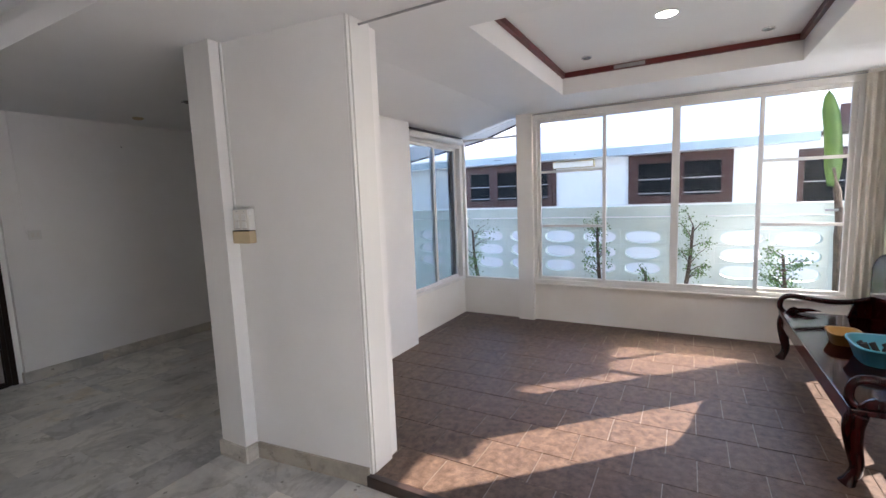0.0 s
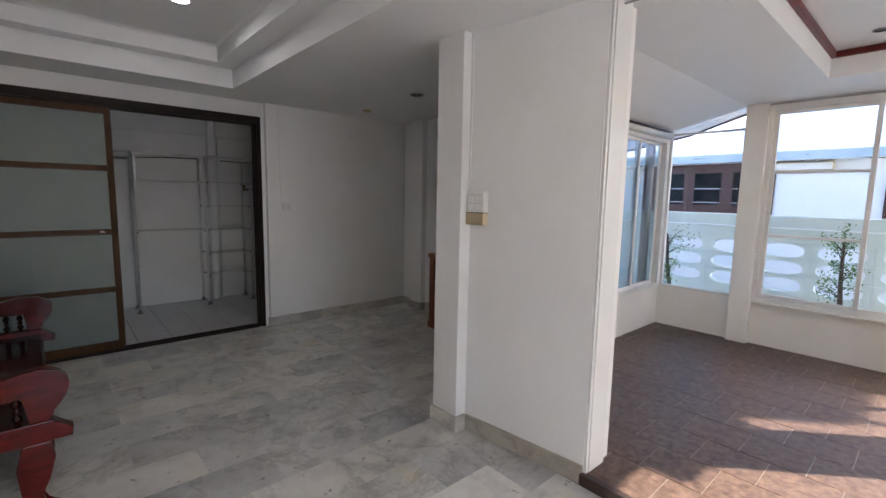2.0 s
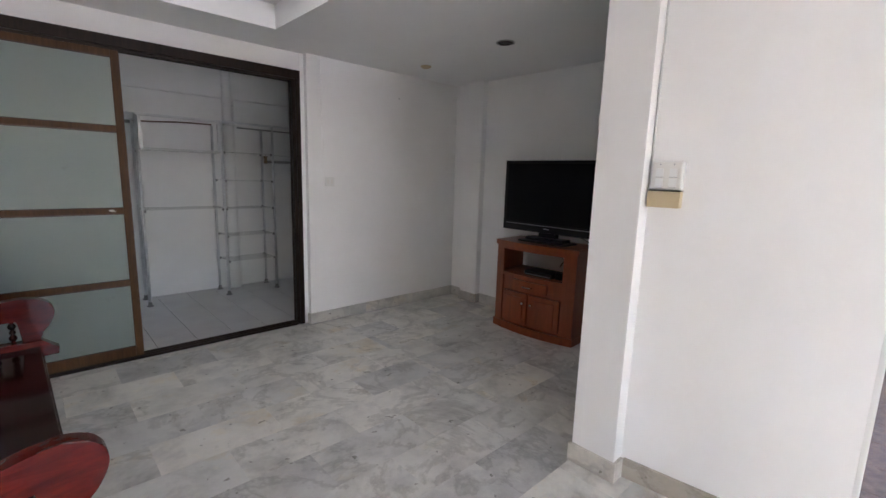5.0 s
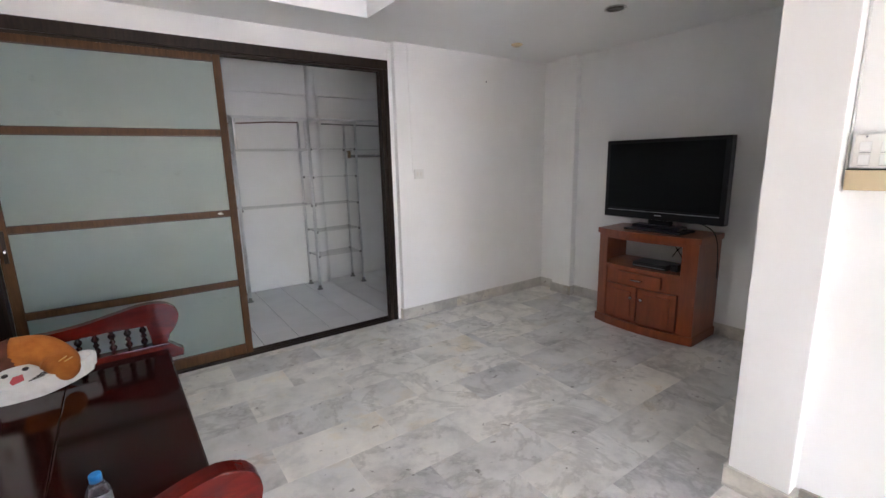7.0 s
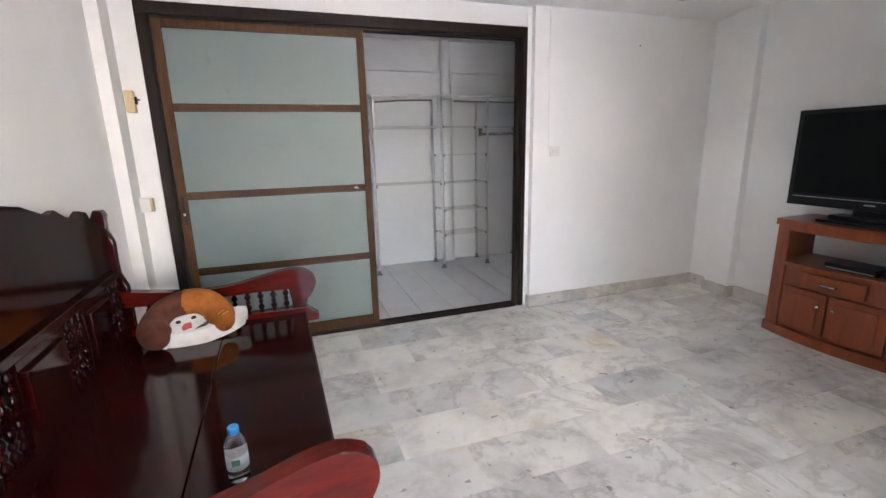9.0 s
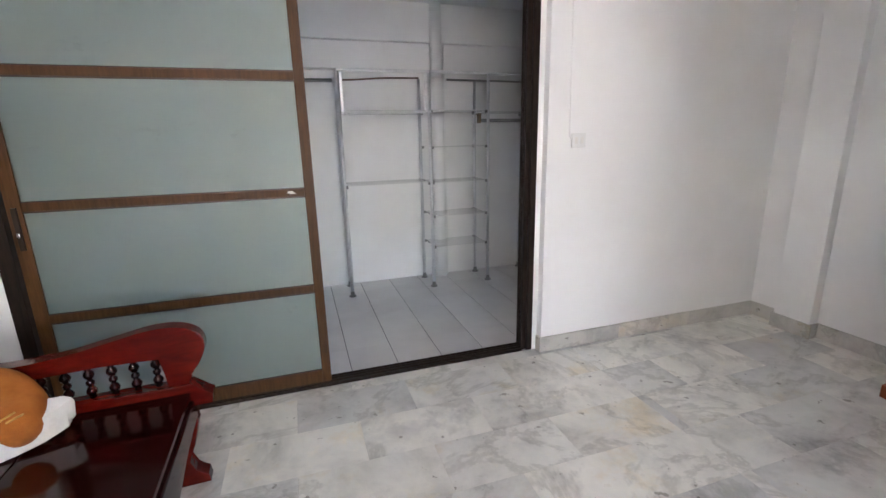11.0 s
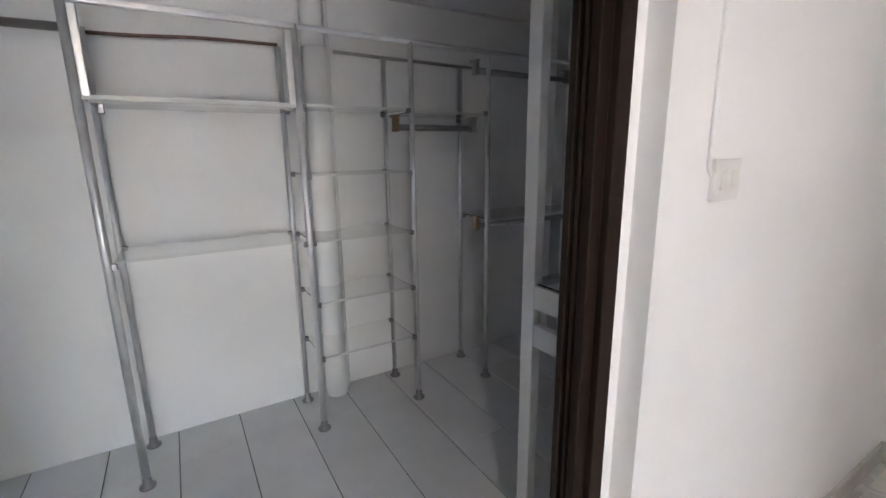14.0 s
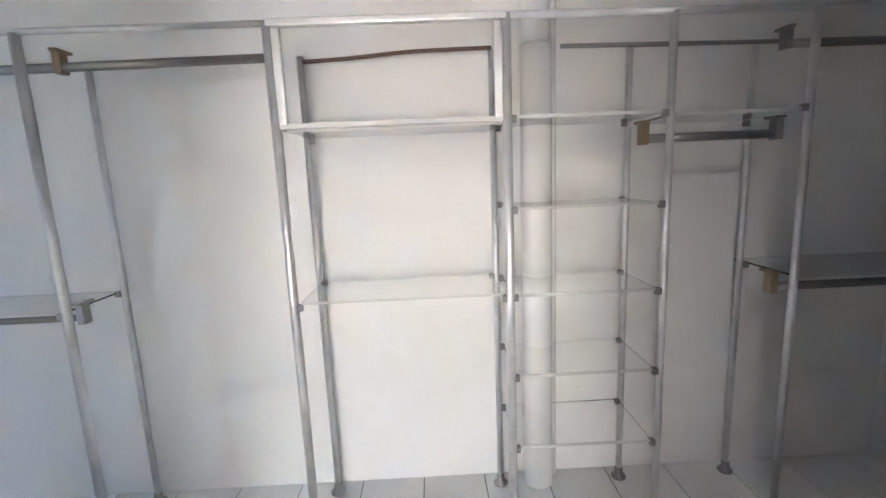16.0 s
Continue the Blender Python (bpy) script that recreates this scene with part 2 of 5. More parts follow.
# ---- building helpers ----
def box(bm, x0, y0, z0, x1, y1, z1, bevel=0.0):
    x0, x1 = min(x0, x1), max(x0, x1)
    y0, y1 = min(y0, y1), max(y0, y1)
    z0, z1 = min(z0, z1), max(z0, z1)
    vs = [bm.verts.new((x, y, z)) for x in (x0, x1) for y in (y0, y1) for z in (z0, z1)]
    fs = [bm.faces.new([vs[i] for i in q]) for q in ((0, 1, 3, 2), (4, 6, 7, 5), (0, 4, 5, 1), (2, 3, 7, 6), (0, 2, 6, 4), (1, 5, 7, 3))]
    if bevel:
        edges = list({e for f in fs for e in f.edges})
        bmesh.ops.bevel(bm, geom=edges, offset=bevel, segments=2, affect="EDGES", profile=0.6)
    return bm


def boxes(*dims, bevel=0.0):
    bm = bmesh.new()
    for d in dims:
        box(bm, *d, bevel=bevel)
    return bm


def tube(bm, points, radius, sides=10, caps=True):
    """A tube along points; radius is one number or one for each point."""
    pts = [Vector(p) for p in points]
    radii = radius if isinstance(radius, (list, tuple)) else [radius] * len(pts)
    rings, side = [], None
    for i, p in enumerate(pts):
        d = (pts[min(i + 1, len(pts) - 1)] - pts[max(i - 1, 0)]).normalized()
        if side is None:
            side = d.orthogonal().normalized()
        side = (side - d * side.dot(d)).normalized()
        up = d.cross(side)
        rings.append([bm.verts.new(p + radii[i] * (math.cos(a) * side + math.sin(a) * up)) for a in (2 * math.pi * k / sides for k in range(sides))])
    for a, b in zip(rings, rings[1:]):
        for k in range(sides):
            f = bm.faces.new((a[k], a[(k + 1) % sides], b[(k + 1) % sides], b[k]))
            f.smooth = True
    if caps:
        bm.faces.new(rings[0][::-1])
        bm.faces.new(rings[-1])
    return bm


def lathe(bm, centre, profile, sides=16):
    """Turned shape about a vertical axis: profile of (radius, height)."""
    c = Vector(centre)
    rings = [[bm.verts.new(c + Vector((r * math.cos(a), r * math.sin(a), z))) for a in (2 * math.pi * k / sides for k in range(sides))] for r, z in profile]
    for a, b in zip(rings, rings[1:]):
        for k in range(sides):
            f = bm.faces.new((a[k], a[(k + 1) % sides], b[(k + 1) % sides], b[k]))
            f.smooth = True
    bm.faces.new(rings[0][::-1])
    bm.faces.new(rings[-1])
    return bm


def plate(bm, outline, depth, axis="y", at=0.0, bevel=0.0):
    """An outline of (a, b) made solid along an axis: y takes (x, z), x takes (y, z), z takes (x, y)."""
    def spot(a, b, d):
        return {"y": (a, d, b), "x": (d, a, b), "z": (a, b, d)}[axis]
    lo = [bm.verts.new(spot(a, b, at)) for a, b in outline]
    hi = [bm.verts.new(spot(a, b, at + depth)) for a, b in outline]
    n = len(outline)
    faces = [bm.faces.new(lo), bm.faces.new(hi[::-1])]
    for k in range(n):
        faces.append(bm.faces.new((lo[k], hi[k], hi[(k + 1) % n], lo[(k + 1) % n])))
    if bevel:
        rim = [e for f in faces[:2] for e in f.edges]
        bmesh.ops.bevel(bm, geom=rim, offset=bevel, segments=2, affect="EDGES", profile=0.6)
    bmesh.ops.recalc_face_normals(bm, faces=bm.faces)
    return bm


def mesh_of(name, bm, mat):
    bmesh.ops.recalc_face_normals(bm, faces=bm.faces)
    me = bpy.data.meshes.new(name)
    bm.to_mesh(me)
    bm.free()
    me.materials.append(mat)
    return me


def part(name, bm, mat, parent, label=""):
    ob = new(name, mesh_of(name, bm, mat))
    ob.parent = parent
    if parent is not None and parent.type == "EMPTY" and not parent.get("own_frame"):
        ob.location = -parent.location
    return tagged(ob, label)


def piece(name, me, parent, loc, turn=0.0):
    ob = new(name, me)
    ob.parent = parent
    ob.location = loc
    ob.rotation_euler = (0, 0, turn)
    return ob


def thing(name, base, label, category, group="", turn=None):
    """The Empty of a thing. With a turn its parts are given in its own frame, else in the world's."""
    ob = new(name)
    ob.empty_display_size = 0.1
    ob.location = base
    if turn is not None:
        ob.rotation_euler = (0, 0, radians(turn))
        ob["own_frame"] = 1
    return tagged(ob, label, category, group)


def single(name, bm, mat, label, category, group="", kind=""):
    ob = new(name, mesh_of(name, bm, mat))
    return tagged(ob, label, category, group, kind)


def structure(name, bm, mat, label, category="wall"):
    return single(name, bm, mat, label, category, kind="structure")


def smooth_line(points, steps=6):
    """Catmull-Rom through points of any size."""
    ps = [Vector(p) for p in points]
    out = []
    for i in range(len(ps) - 1):
        a, b, c, d = ps[max(i - 1, 0)], ps[i], ps[i + 1], ps[min(i + 2, len(ps) - 1)]
        for k in range(steps):
            t = k / steps
            out.append(0.5 * (2 * b + (c - a) * t + (2 * a - 5 * b + 4 * c - d) * t * t + (3 * b - a - 3 * c + d) * t ** 3))
    out.append(ps[-1])
    return out


# ---- large structure ----
ZC = 2.445          # living room and sunroom ceilings
ZS = 0.06           # sunroom floor
ZK = -0.045         # closet floor
YR = 4.99           # the stretch of that wall beside the door, which stands proud
YD = 5.05           # living side of the sliding door's wall
XW, XT = -1.09, 3.66
TOP = 2.95

floor = structure("floor", boxes((XW - 0.1, -3.1, -0.2, 2.075, 5.06, -0.006), (2.035, 2.20, -0.2, XT + 0.1, 5.06, -0.006)), JOINT, "grey mortar bed under worn marble tiles", "floor")
sun_floor = structure("sunroom_floor", boxes((2.08, -1.75, -0.2, 5.4, 2.32, ZS - 0.003)), GROUT, "pale grout bed under brown tiles", "floor")
structure("threshold", boxes((2.022, -1.75, 0.0, 2.062, 1.222, ZS + 0.002), bevel=0.004), DARK_EDGE, "dark wooden step edge at the raised floor", "trim")
closet_floor = structure("closet_floor", boxes((-1.4, 5.12, -0.25, 3.7, 7.15, ZK - 0.004)), DARK_JOINT, "dark joints under pale closet tiles", "floor")

structure("wall_door_left", boxes((XW - 0.12, YD, -0.2, -0.89, 5.12, TOP)), WALL, "white plastered wall beside the sliding door")
structure("wall_door_right", boxes((1.808, YR, -0.2, XT + 0.12, 5.12, TOP), (1.768, 5.045, -0.2, 1.808, 5.12, TOP)), WALL, "white plastered wall beside the sliding door")
structure("wall_door_head", boxes((-0.89, YD, 2.30, 1.768, 5.12, TOP)), WALL, "white plastered wall over the sliding door")
structure("pilaster_corner", boxes((XW, 4.88, 0.0, -1.02, YD, ZC), bevel=0.003), WALL, "white plastered pilaster in the room corner", "pilaster")
structure("wall_west", boxes((XW - 0.12, -3.1, -0.2, XW, 5.05, TOP)), WALL, "white plastered living room wall behind the settee")
structure("wall_tv", boxes((XT, 2.26, -0.2, XT + 0.12, YD, TOP)), WALL, "white plastered wall behind the television")
structure("pilaster_tv", boxes((3.585, 4.52, 0.0, XT, 4.76, ZC), bevel=0.003), WALL, "white plastered pilaster beside the television", "pilaster")
structure("wall_alcove", boxes((2.30, 2.16, -0.2, XT + 0.12, 2.26, TOP)), WALL, "white plastered wall between alcove and sunroom")
structure("wall_block", plate(bmesh.new(), [(1.966, 2.26), (1.966, 2.02), (2.048, 1.215), (2.30, 1.215), (2.30, 2.26)], TOP + 0.2, "z", -0.2), WALL, "free-standing end of a thick white partition wall")
structure("pilaster_block", boxes((1.882, 2.022, 0.0, 1.966, 2.246, ZC), bevel=0.003), WALL, "white plastered pilaster on the partition wall", "pilaster")
structure("jamb", boxes((2.050, 1.199, 0.0, 2.068, 1.215, ZC), (2.075, 1.196, 0.0, 2.225, 1.215, ZC), bevel=0.002), WHITE_PVC, "white boarded door jamb on the partition's end", "trim")
structure("jamb_gap", boxes((2.0685, 1.207, 0.0, 2.0745, 1.215, ZC)), GREY_PLASTIC, "narrow dark gap between the jamb boards", "trim")
# south side, unseen: an added opening lets daylight in behind the walk's start
structure("wall_south", boxes((XW, -3.1, -0.2, -0.25, -2.98, TOP), (1.25, -3.1, -0.2, 2.08, -2.98, TOP), (-0.25, -3.1, 2.3, 1.25, -2.98, TOP)), WALL, "white plastered wall round the added opening")
structure("wall_return", boxes((2.08, -3.1, -0.2, 2.2, -1.75, TOP)), WALL, "white plastered return beside the sunroom")

# sunroom shell
XF = 5.32
structure("wall_sun_left_near", boxes((2.30, 2.13, 0.0, 4.0, 2.16, TOP), (XT + 0.12, 2.16, 0.0, 4.0, 2.26, TOP)), WALL, "white plastered sunroom wall")
structure("wall_sun_left", boxes((4.0, 2.235, -0.2, 5.42, 2.36, 0.50), (4.0, 2.235, 2.28, 5.42, 2.36, TOP)), CREAM, "cream wall under and over the side window")
structure("wall_sun_far_low", boxes((XF, -1.85, -0.2, XF + 0.1, 2.235, 0.505)), CREAM, "cream dwarf wall under the windows")
structure("wall_sun_far_head", boxes((XF, -1.85, 2.43, XF + 0.1, 1.49, TOP)), CREAM, "cream wall over the windows")
structure("pilaster_sun", boxes((5.25, 1.30, ZS, XF + 0.1, 1.485, ZC), bevel=0.004), CREAM, "cream pilaster between the windows", "pilaster")
structure("pilaster_sun_corner", boxes((5.24, -1.75, ZS, XF + 0.1, -1.52, ZC), bevel=0.004), CREAM, "cream corner pilaster beside the curtain", "pilaster")
structure("wall_sun_right", boxes((2.2, -1.85, -0.2, XF, -1.75, 0.505), (2.2, -1.85, 2.35, XF, -1.75, TOP), (2.2, -1.85, 0.505, 2.45, -1.75, 2.35)), CREAM, "cream wall round the side windows")

# Eave added out of view; its overhang shortens the sun patches.
structure("eave", boxes((5.42, -2.42, 2.60, 6.36, 1.4, 2.66)), CEIL, "unseen white eave added to cut the sun at the windows", "eave")

# closet shell
structure("closet_wall_back", boxes((-1.4, 7.05, -0.25, 3.7, 7.17, TOP)), WALL, "white plastered closet back wall")
structure("closet_wall_right", boxes((3.58, 5.12, -0.25, 3.7, 7.05, TOP)), WALL, "white plastered closet side wall")
structure("closet_wall_left", boxes((-1.4, 5.12, -0.25, -1.28, 7.05, TOP)), WALL, "white plastered closet side wall")
structure("closet_pilaster", boxes((3.47, 6.93, ZK, 3.58, 7.05, 2.6), bevel=0.004), WALL, "white plastered pilaster in the closet corner", "pilaster")
# Raised band that stands for the shading high on the back wall.
structure("closet_shade_band", boxes((-1.28, 6.99, 2.26, 3.58, 7.05, 2.6)), WALL, "white band built out where the closet wall is shaded", "beam")
structure("closet_ceiling", boxes((-1.4, 5.12, 2.6, 3.7, 7.17, 2.7)), CEIL, "white closet ceiling", "ceiling")

# living room ceiling with a stepped tray
TX0, TX1, TY0, TY1 = -0.85, 1.36, 0.4, 4.55
bm = bmesh.new()
for x0, x1, y0, y1 in ((XW - 0.1, TX0, -3.0, YD), (TX1, 2.08, -3.0, YD), (2.08, XT + 0.1, 2.2, YD), (TX0, TX1, -3.0, TY0), (TX0, TX1, TY1, YD)):
    box(bm, x0, y0, ZC, x1, y1, ZC + 0.165)
IN, ZL = 0.17, ZC + 0.30
for x0, x1, y0, y1 in ((TX0 - 0.05, TX0 + IN, TY0 - 0.05, TY1 + 0.05), (TX1 - IN, TX1 + 0.05, TY0 - 0.05, TY1 + 0.05), (TX0 + IN, TX1 - IN, TY0 - 0.05, TY0 + IN), (TX0 + IN, TX1 - IN, TY1 - IN, TY1 + 0.05)):
    box(bm, x0, y0, ZC + 0.165, x1, y1, ZL)
box(bm, TX0 - 0.05, TY0 - 0.05, ZL, TX1 + 0.05, TY1 + 0.05, ZL + 0.05)
COVE = [(0.03 * (1 - math.sin(radians(a))), -0.03 * (1 - math.cos(radians(a)))) for a in range(0, 91, 30)]   # hollow curve under the tray's top
for edge, sign, axis, at, span in ((TX0 + IN, 1, "y", TY0 + IN, TY1 - TY0 - 2 * IN), (TX1 - IN, -1, "y", TY0 + IN, TY1 - TY0 - 2 * IN), (TY0 + IN, 1, "x", TX0 + IN, TX1 - TX0 - 2 * IN), (TY1 - IN, -1, "x", TX0 + IN, TX1 - TX0 - 2 * IN)):
    plate(bm, [(edge - sign * 0.01, ZL + 0.01)] + [(edge + sign * u, ZL + v) for u, v in COVE[:-1]] + [(edge - sign * 0.01, ZL - 0.03)], span, axis, at)
structure("ceiling_living", bm, CEIL, "white ceiling with a stepped recessed tray", "ceiling")

# sunroom ceiling: tray and a slope towards the side window
SX0, SX1, SY0, SY1, ZU = 2.55, 4.56, -0.98, 0.78, 2.635
bm = boxes((2.08, -1.85, ZC, SX0, 1.5, ZC + 0.1), (SX1, -1.85, ZC, XF + 0.05, 1.5, ZC + 0.1), (SX0, -1.85, ZC, SX1, SY0, ZC + 0.1), (SX0, SY1, ZC, SX1, 1.5, ZC + 0.1),
           (SX0 - 0.04, SY0 - 0.04, ZU, SX1 + 0.04, SY1 + 0.04, ZU + 0.06),
           (SX0 - 0.04, SY0 - 0.04, ZC + 0.1, SX0, SY1 + 0.04, ZU), (SX1, SY0 - 0.04, ZC + 0.1, SX1 + 0.04, SY1 + 0.04, ZU), (SX0, SY0 - 0.04, ZC + 0.1, SX1, SY0, ZU), (SX0, SY1, ZC + 0.1, SX1, SY1 + 0.04, ZU))
plate(bm, [(1.5, ZC), (2.24, 2.255), (2.24, 2.33), (1.5, ZC + 0.1)], XF - 2.07, "x", 2.08)
structure("ceiling_sunroom", bm, CEIL, "white ceiling with a square recess and a sloping side", "ceiling")
trim = thing("recess_trim", (3.5, -0.1, ZU - 0.04), "flaking dark red painted trim round the ceiling recess", "trim")
tagged(trim, kind="structure")
for d in ((SX0, SY0, SX0 + 0.03, SY1), (SX1 - 0.03, SY0, SX1, SY1), (SX0 + 0.03, SY1 - 0.03, SX1 - 0.03, SY1), (SX0 + 0.03, SY0, SX1 - 0.03, SY0 + 0.03)):
    part("trim_strip", boxes((d[0], d[1], ZU - 0.045, d[2], d[3], ZU - 0.002)), RED_TRIM, trim)
part("bare_patch", boxes((4.527, 0.08, ZU - 0.04, 4.533, 0.33, ZU - 0.01)), GREY_PLASTIC, trim, "strip where the red paint has flaked off")

# skirting of the living room
SK = 0.10
skirts = [(1.794, YR - 0.014, XT, YR), (1.794, YR, 1.808, 5.035), (3.645, 2.26, XT, 4.52), (3.572, 4.505, 3.585, 4.775), (3.645, 4.775, XT, YD), (3.585, 4.505, XT, 4.52), (3.585, 4.76, XT, 4.775),
          (1.867, 2.007, 1.882, 2.261), (1.882, 2.007, 1.957, 2.022), (1.882, 2.246, 1.966, 2.261), (XW, -3.0, XW + 0.015, 4.88), (1.966, 2.261, 3.645, 2.275)]
for k, (x0, y0, x1, y1) in enumerate(skirts):
    run, along_x = max(x1 - x0, y1 - y0), x1 - x0 > y1 - y0
    n = max(1, round(run / 0.6))
    skirting = thing("baseboard", ((x0 + x1) / 2, (y0 + y1) / 2, 0), "veined grey marble skirting tiles along the wall", "baseboard")
    tagged(skirting, kind="structure")
    for i in range(n):
        a, b = i / n, (i + 1) / n
        d = (x0 + a * (x1 - x0), y0, x0 + b * (x1 - x0) - 0.0015, y1) if along_x else (x0, y0 + a * (y1 - y0), x1, y0 + b * (y1 - y0) - 0.0015)
        part("skirting_tile", boxes((d[0], d[1], 0, d[2], d[3], SK + 0.002 * (i % 2)), bevel=0.0015), SKIRT, skirting)
skirting = thing("baseboard", (2.0, 1.6, 0), "dark brownish marble skirting tiles along the partition", "baseboard")
tagged(skirting, kind="structure")
for a, b in ((0.0, 0.5), (0.502, 1.0)):
    xa, xb, yc, yd = 1.967 + 0.081 * a, 1.967 + 0.081 * b, 2.007 - 0.79 * a, 2.007 - 0.79 * b
    part("skirting_tile", plate(bmesh.new(), [(xa, yc), (xb, yd), (xb - 0.015, yd), (xa - 0.015, yc)], SK, "z", 0.0, 0.0015), DARK_SKIRT, skirting)


# ---- sliding door ----
door = thing("door_sliding", (0.43, 5.1, 0), "dark brown aluminium sliding door frame, half open", "door")
tagged(door, kind="structure")
part("frame_head", boxes((-0.89, 5.035, 2.225, 1.768, 5.12, 2.298), (-0.83, 5.05, 2.205, 1.696, 5.075, 2.225), (-0.83, 5.10, 2.205, 1.696, 5.118, 2.225), bevel=0.003), FRAME_BROWN, door)
part("frame_jamb", boxes((1.728, 5.035, 0, 1.768, 5.12, 2.225), (1.696, 5.05, 0, 1.728, 5.072, 2.225), (1.696, 5.080, 0, 1.728, 5.088, 2.225), (1.696, 5.10, 0, 1.728, 5.118, 2.225), bevel=0.003), FRAME_BROWN, door)
part("frame_jamb", boxes((-0.89, 5.035, 0, -0.83, 5.12, 2.225), bevel=0.003), FRAME_BROWN, door)
part("frame_sill", boxes((-0.83, 5.035, 0, 1.696, 5.12, 0.018), (-0.83, 5.05, 0.018, 1.696, 5.06, 0.03), (-0.83, 5.078, 0.018, 1.696, 5.086, 0.03), (-0.83, 5.104, 0.018, 1.696, 5.112, 0.03), bevel=0.002), FRAME_BROWN, door)


def door_leaf(x0, x1, y, label):
    leaf = part("door_leaf", boxes((x0, y, 0.03, x0 + 0.055, y + 0.035, 2.205), (x1 - 0.05, y, 0.03, x1, y + 0.035, 2.205), bevel=0.003), LEAF_BROWN, door, label)
    zs = (0.03, 0.575, 1.10, 1.665, 2.16)
    hs = (0.075, 0.04, 0.04, 0.04, 0.045)
    for z, h in zip(zs, hs):
        part("leaf_rail", boxes((x0 + 0.055, y + 0.002, z, x1 - 0.05, y + 0.033, z + h), bevel=0.003), LEAF_BROWN, leaf)
    for (za, ha), zb in zip(zip(zs, hs), zs[1:]):
        part("frosted_pane", boxes((x0 + 0.05, y + 0.012, za + ha - 0.005, x1 - 0.045, y + 0.022, zb + 0.005)), FROST, leaf, "greenish frosted glass pane")
        part("gasket", boxes((x0 + 0.055, y + 0.004, zb - 0.007, x1 - 0.05, y + 0.012, zb)), DARK_EDGE, leaf)
        part("gasket", boxes((x0 + 0.055, y + 0.004, za + ha, x1 - 0.05, y + 0.012, za + ha + 0.005)), DARK_EDGE, leaf)
    return leaf


leaf = door_leaf(-0.815, 0.475, 5.042, "brown framed sliding leaf with four frosted panes")
bm = bmesh.new()
plate(bm, [(0.340, 1.120), (0.347, 1.130), (0.357, 1.128), (0.361, 1.132), (0.370, 1.128), (0.373, 1.122), (0.381, 1.119), (0.378, 1.114), (0.364, 1.116), (0.354, 1.114), (0.350, 1.118)], 0.003, "y", 5.039)
part("torn_sticker", bm, ALU, leaf, "torn white sticker on the rail")
part("lock_plate", boxes((-0.795, 5.03, 0.93, -0.775, 5.042, 1.12), bevel=0.002), FRAME_BROWN, leaf, "dark lock plate")
part("lock_knob", boxes((-0.79, 5.023, 0.99, -0.78, 5.032, 1.01), bevel=0.002), CHROME, leaf, "small chrome lock knob")


# ---- windows ----
def sash(parent, y0, y1, z0, z1, x, bars=(), w=0.035, stile=0.035):
    """A sash in a wall that faces x, with its panes."""
    s = part("window_sash", boxes((x, y0, z0, x + 0.03, y0 + stile, z1), (x, y1 - stile, z0, x + 0.03, y1, z1), (x, y0 + stile, z0, x + 0.03, y1 - stile, z0 + w), (x, y0 + stile, z1 - w, x + 0.03, y1 - stile, z1), bevel=0.002), ALU, parent)
    zs = [z0 + w]
    for b in bars:
        part("glazing_bar", boxes((x + 0.002, y0 + stile, b - 0.014, x + 0.028, y1 - stile, b + 0.014), bevel=0.002), ALU, s)
        zs += [b - 0.014, b + 0.014]
    zs.append(z1 - w)
    for a, b in zip(zs[::2], zs[1::2]):
        p = part("pane", boxes((x + 0.012, y0 + stile - 0.004, a - 0.004, x + 0.017, y1 - stile + 0.004, b + 0.004)), CLEAR, s)
        p.visible_shadow = False
    return s


win1 = thing("window_1", (5.33, -0.1, 0.53), "white aluminium sliding windows across the sunroom", "window")
tagged(win1, kind="structure")
part("window_frame", boxes((5.30, -1.52, 0.505, 5.39, 1.30, 0.545), (5.30, -1.52, 2.37, 5.39, 1.30, 2.43), (5.30, 1.262, 0.545, 5.39, 1.30, 2.37), (5.30, -1.52, 0.545, 5.39, -1.485, 2.37), bevel=0.003), ALU, win1)
part("window_sill", boxes((5.27, -1.52, 0.488, 5.32, 1.30, 0.505), bevel=0.004), CREAM, win1)
sash(win1, 0.515, 1.262, 0.545, 2.37, 5.335, (1.17, 1.785))
sash(win1, -0.145, 0.545, 0.545, 2.37, 5.302)
sash(win1, -0.85, -0.145, 0.545, 2.37, 5.302)
sash(win1, -1.485, -0.82, 0.545, 2.37, 5.335, (1.18, 1.765))
for dy in (0.025, -0.025):
    part("window_handle", boxes((5.290, -0.145 + dy - 0.008, 1.20, 5.302, -0.145 + dy + 0.008, 1.36), bevel=0.003), WHITE_PVC, win1, "slim white window handle")
win2 = thing("window_2", (5.33, 1.86, 0.505), "white framed fixed corner window under the ceiling slope", "window")
tagged(win2, kind="structure")
bm = boxes((5.325, 1.485, 0.505, 5.365, 2.235, 0.53), (5.325, 2.195, 0.53, 5.365, 2.235, 2.25), (5.325, 1.485, 0.53, 5.365, 1.505, 2.43), (5.325, 1.505, 2.215, 5.365, 2.195, 2.235))
part("window_frame", bm, ALU, win2)
p = part("pane", boxes((5.34, 1.50, 0.525, 5.345, 2.20, 2.22)), CLEAR, win2)
p.visible_shadow = False
bm = bmesh.new()
plate(bm, [(1.50, 2.23), (2.19, 2.23), (1.50, 2.425)], 0.005, "x", 5.34)
p = part("pane", bm, CLEAR, win2)
p.visible_shadow = False
win3 = thing("window_3", (4.66, 2.24, 0.50), "dark tinted sliding side window in white frame", "window")
tagged(win3, kind="structure")
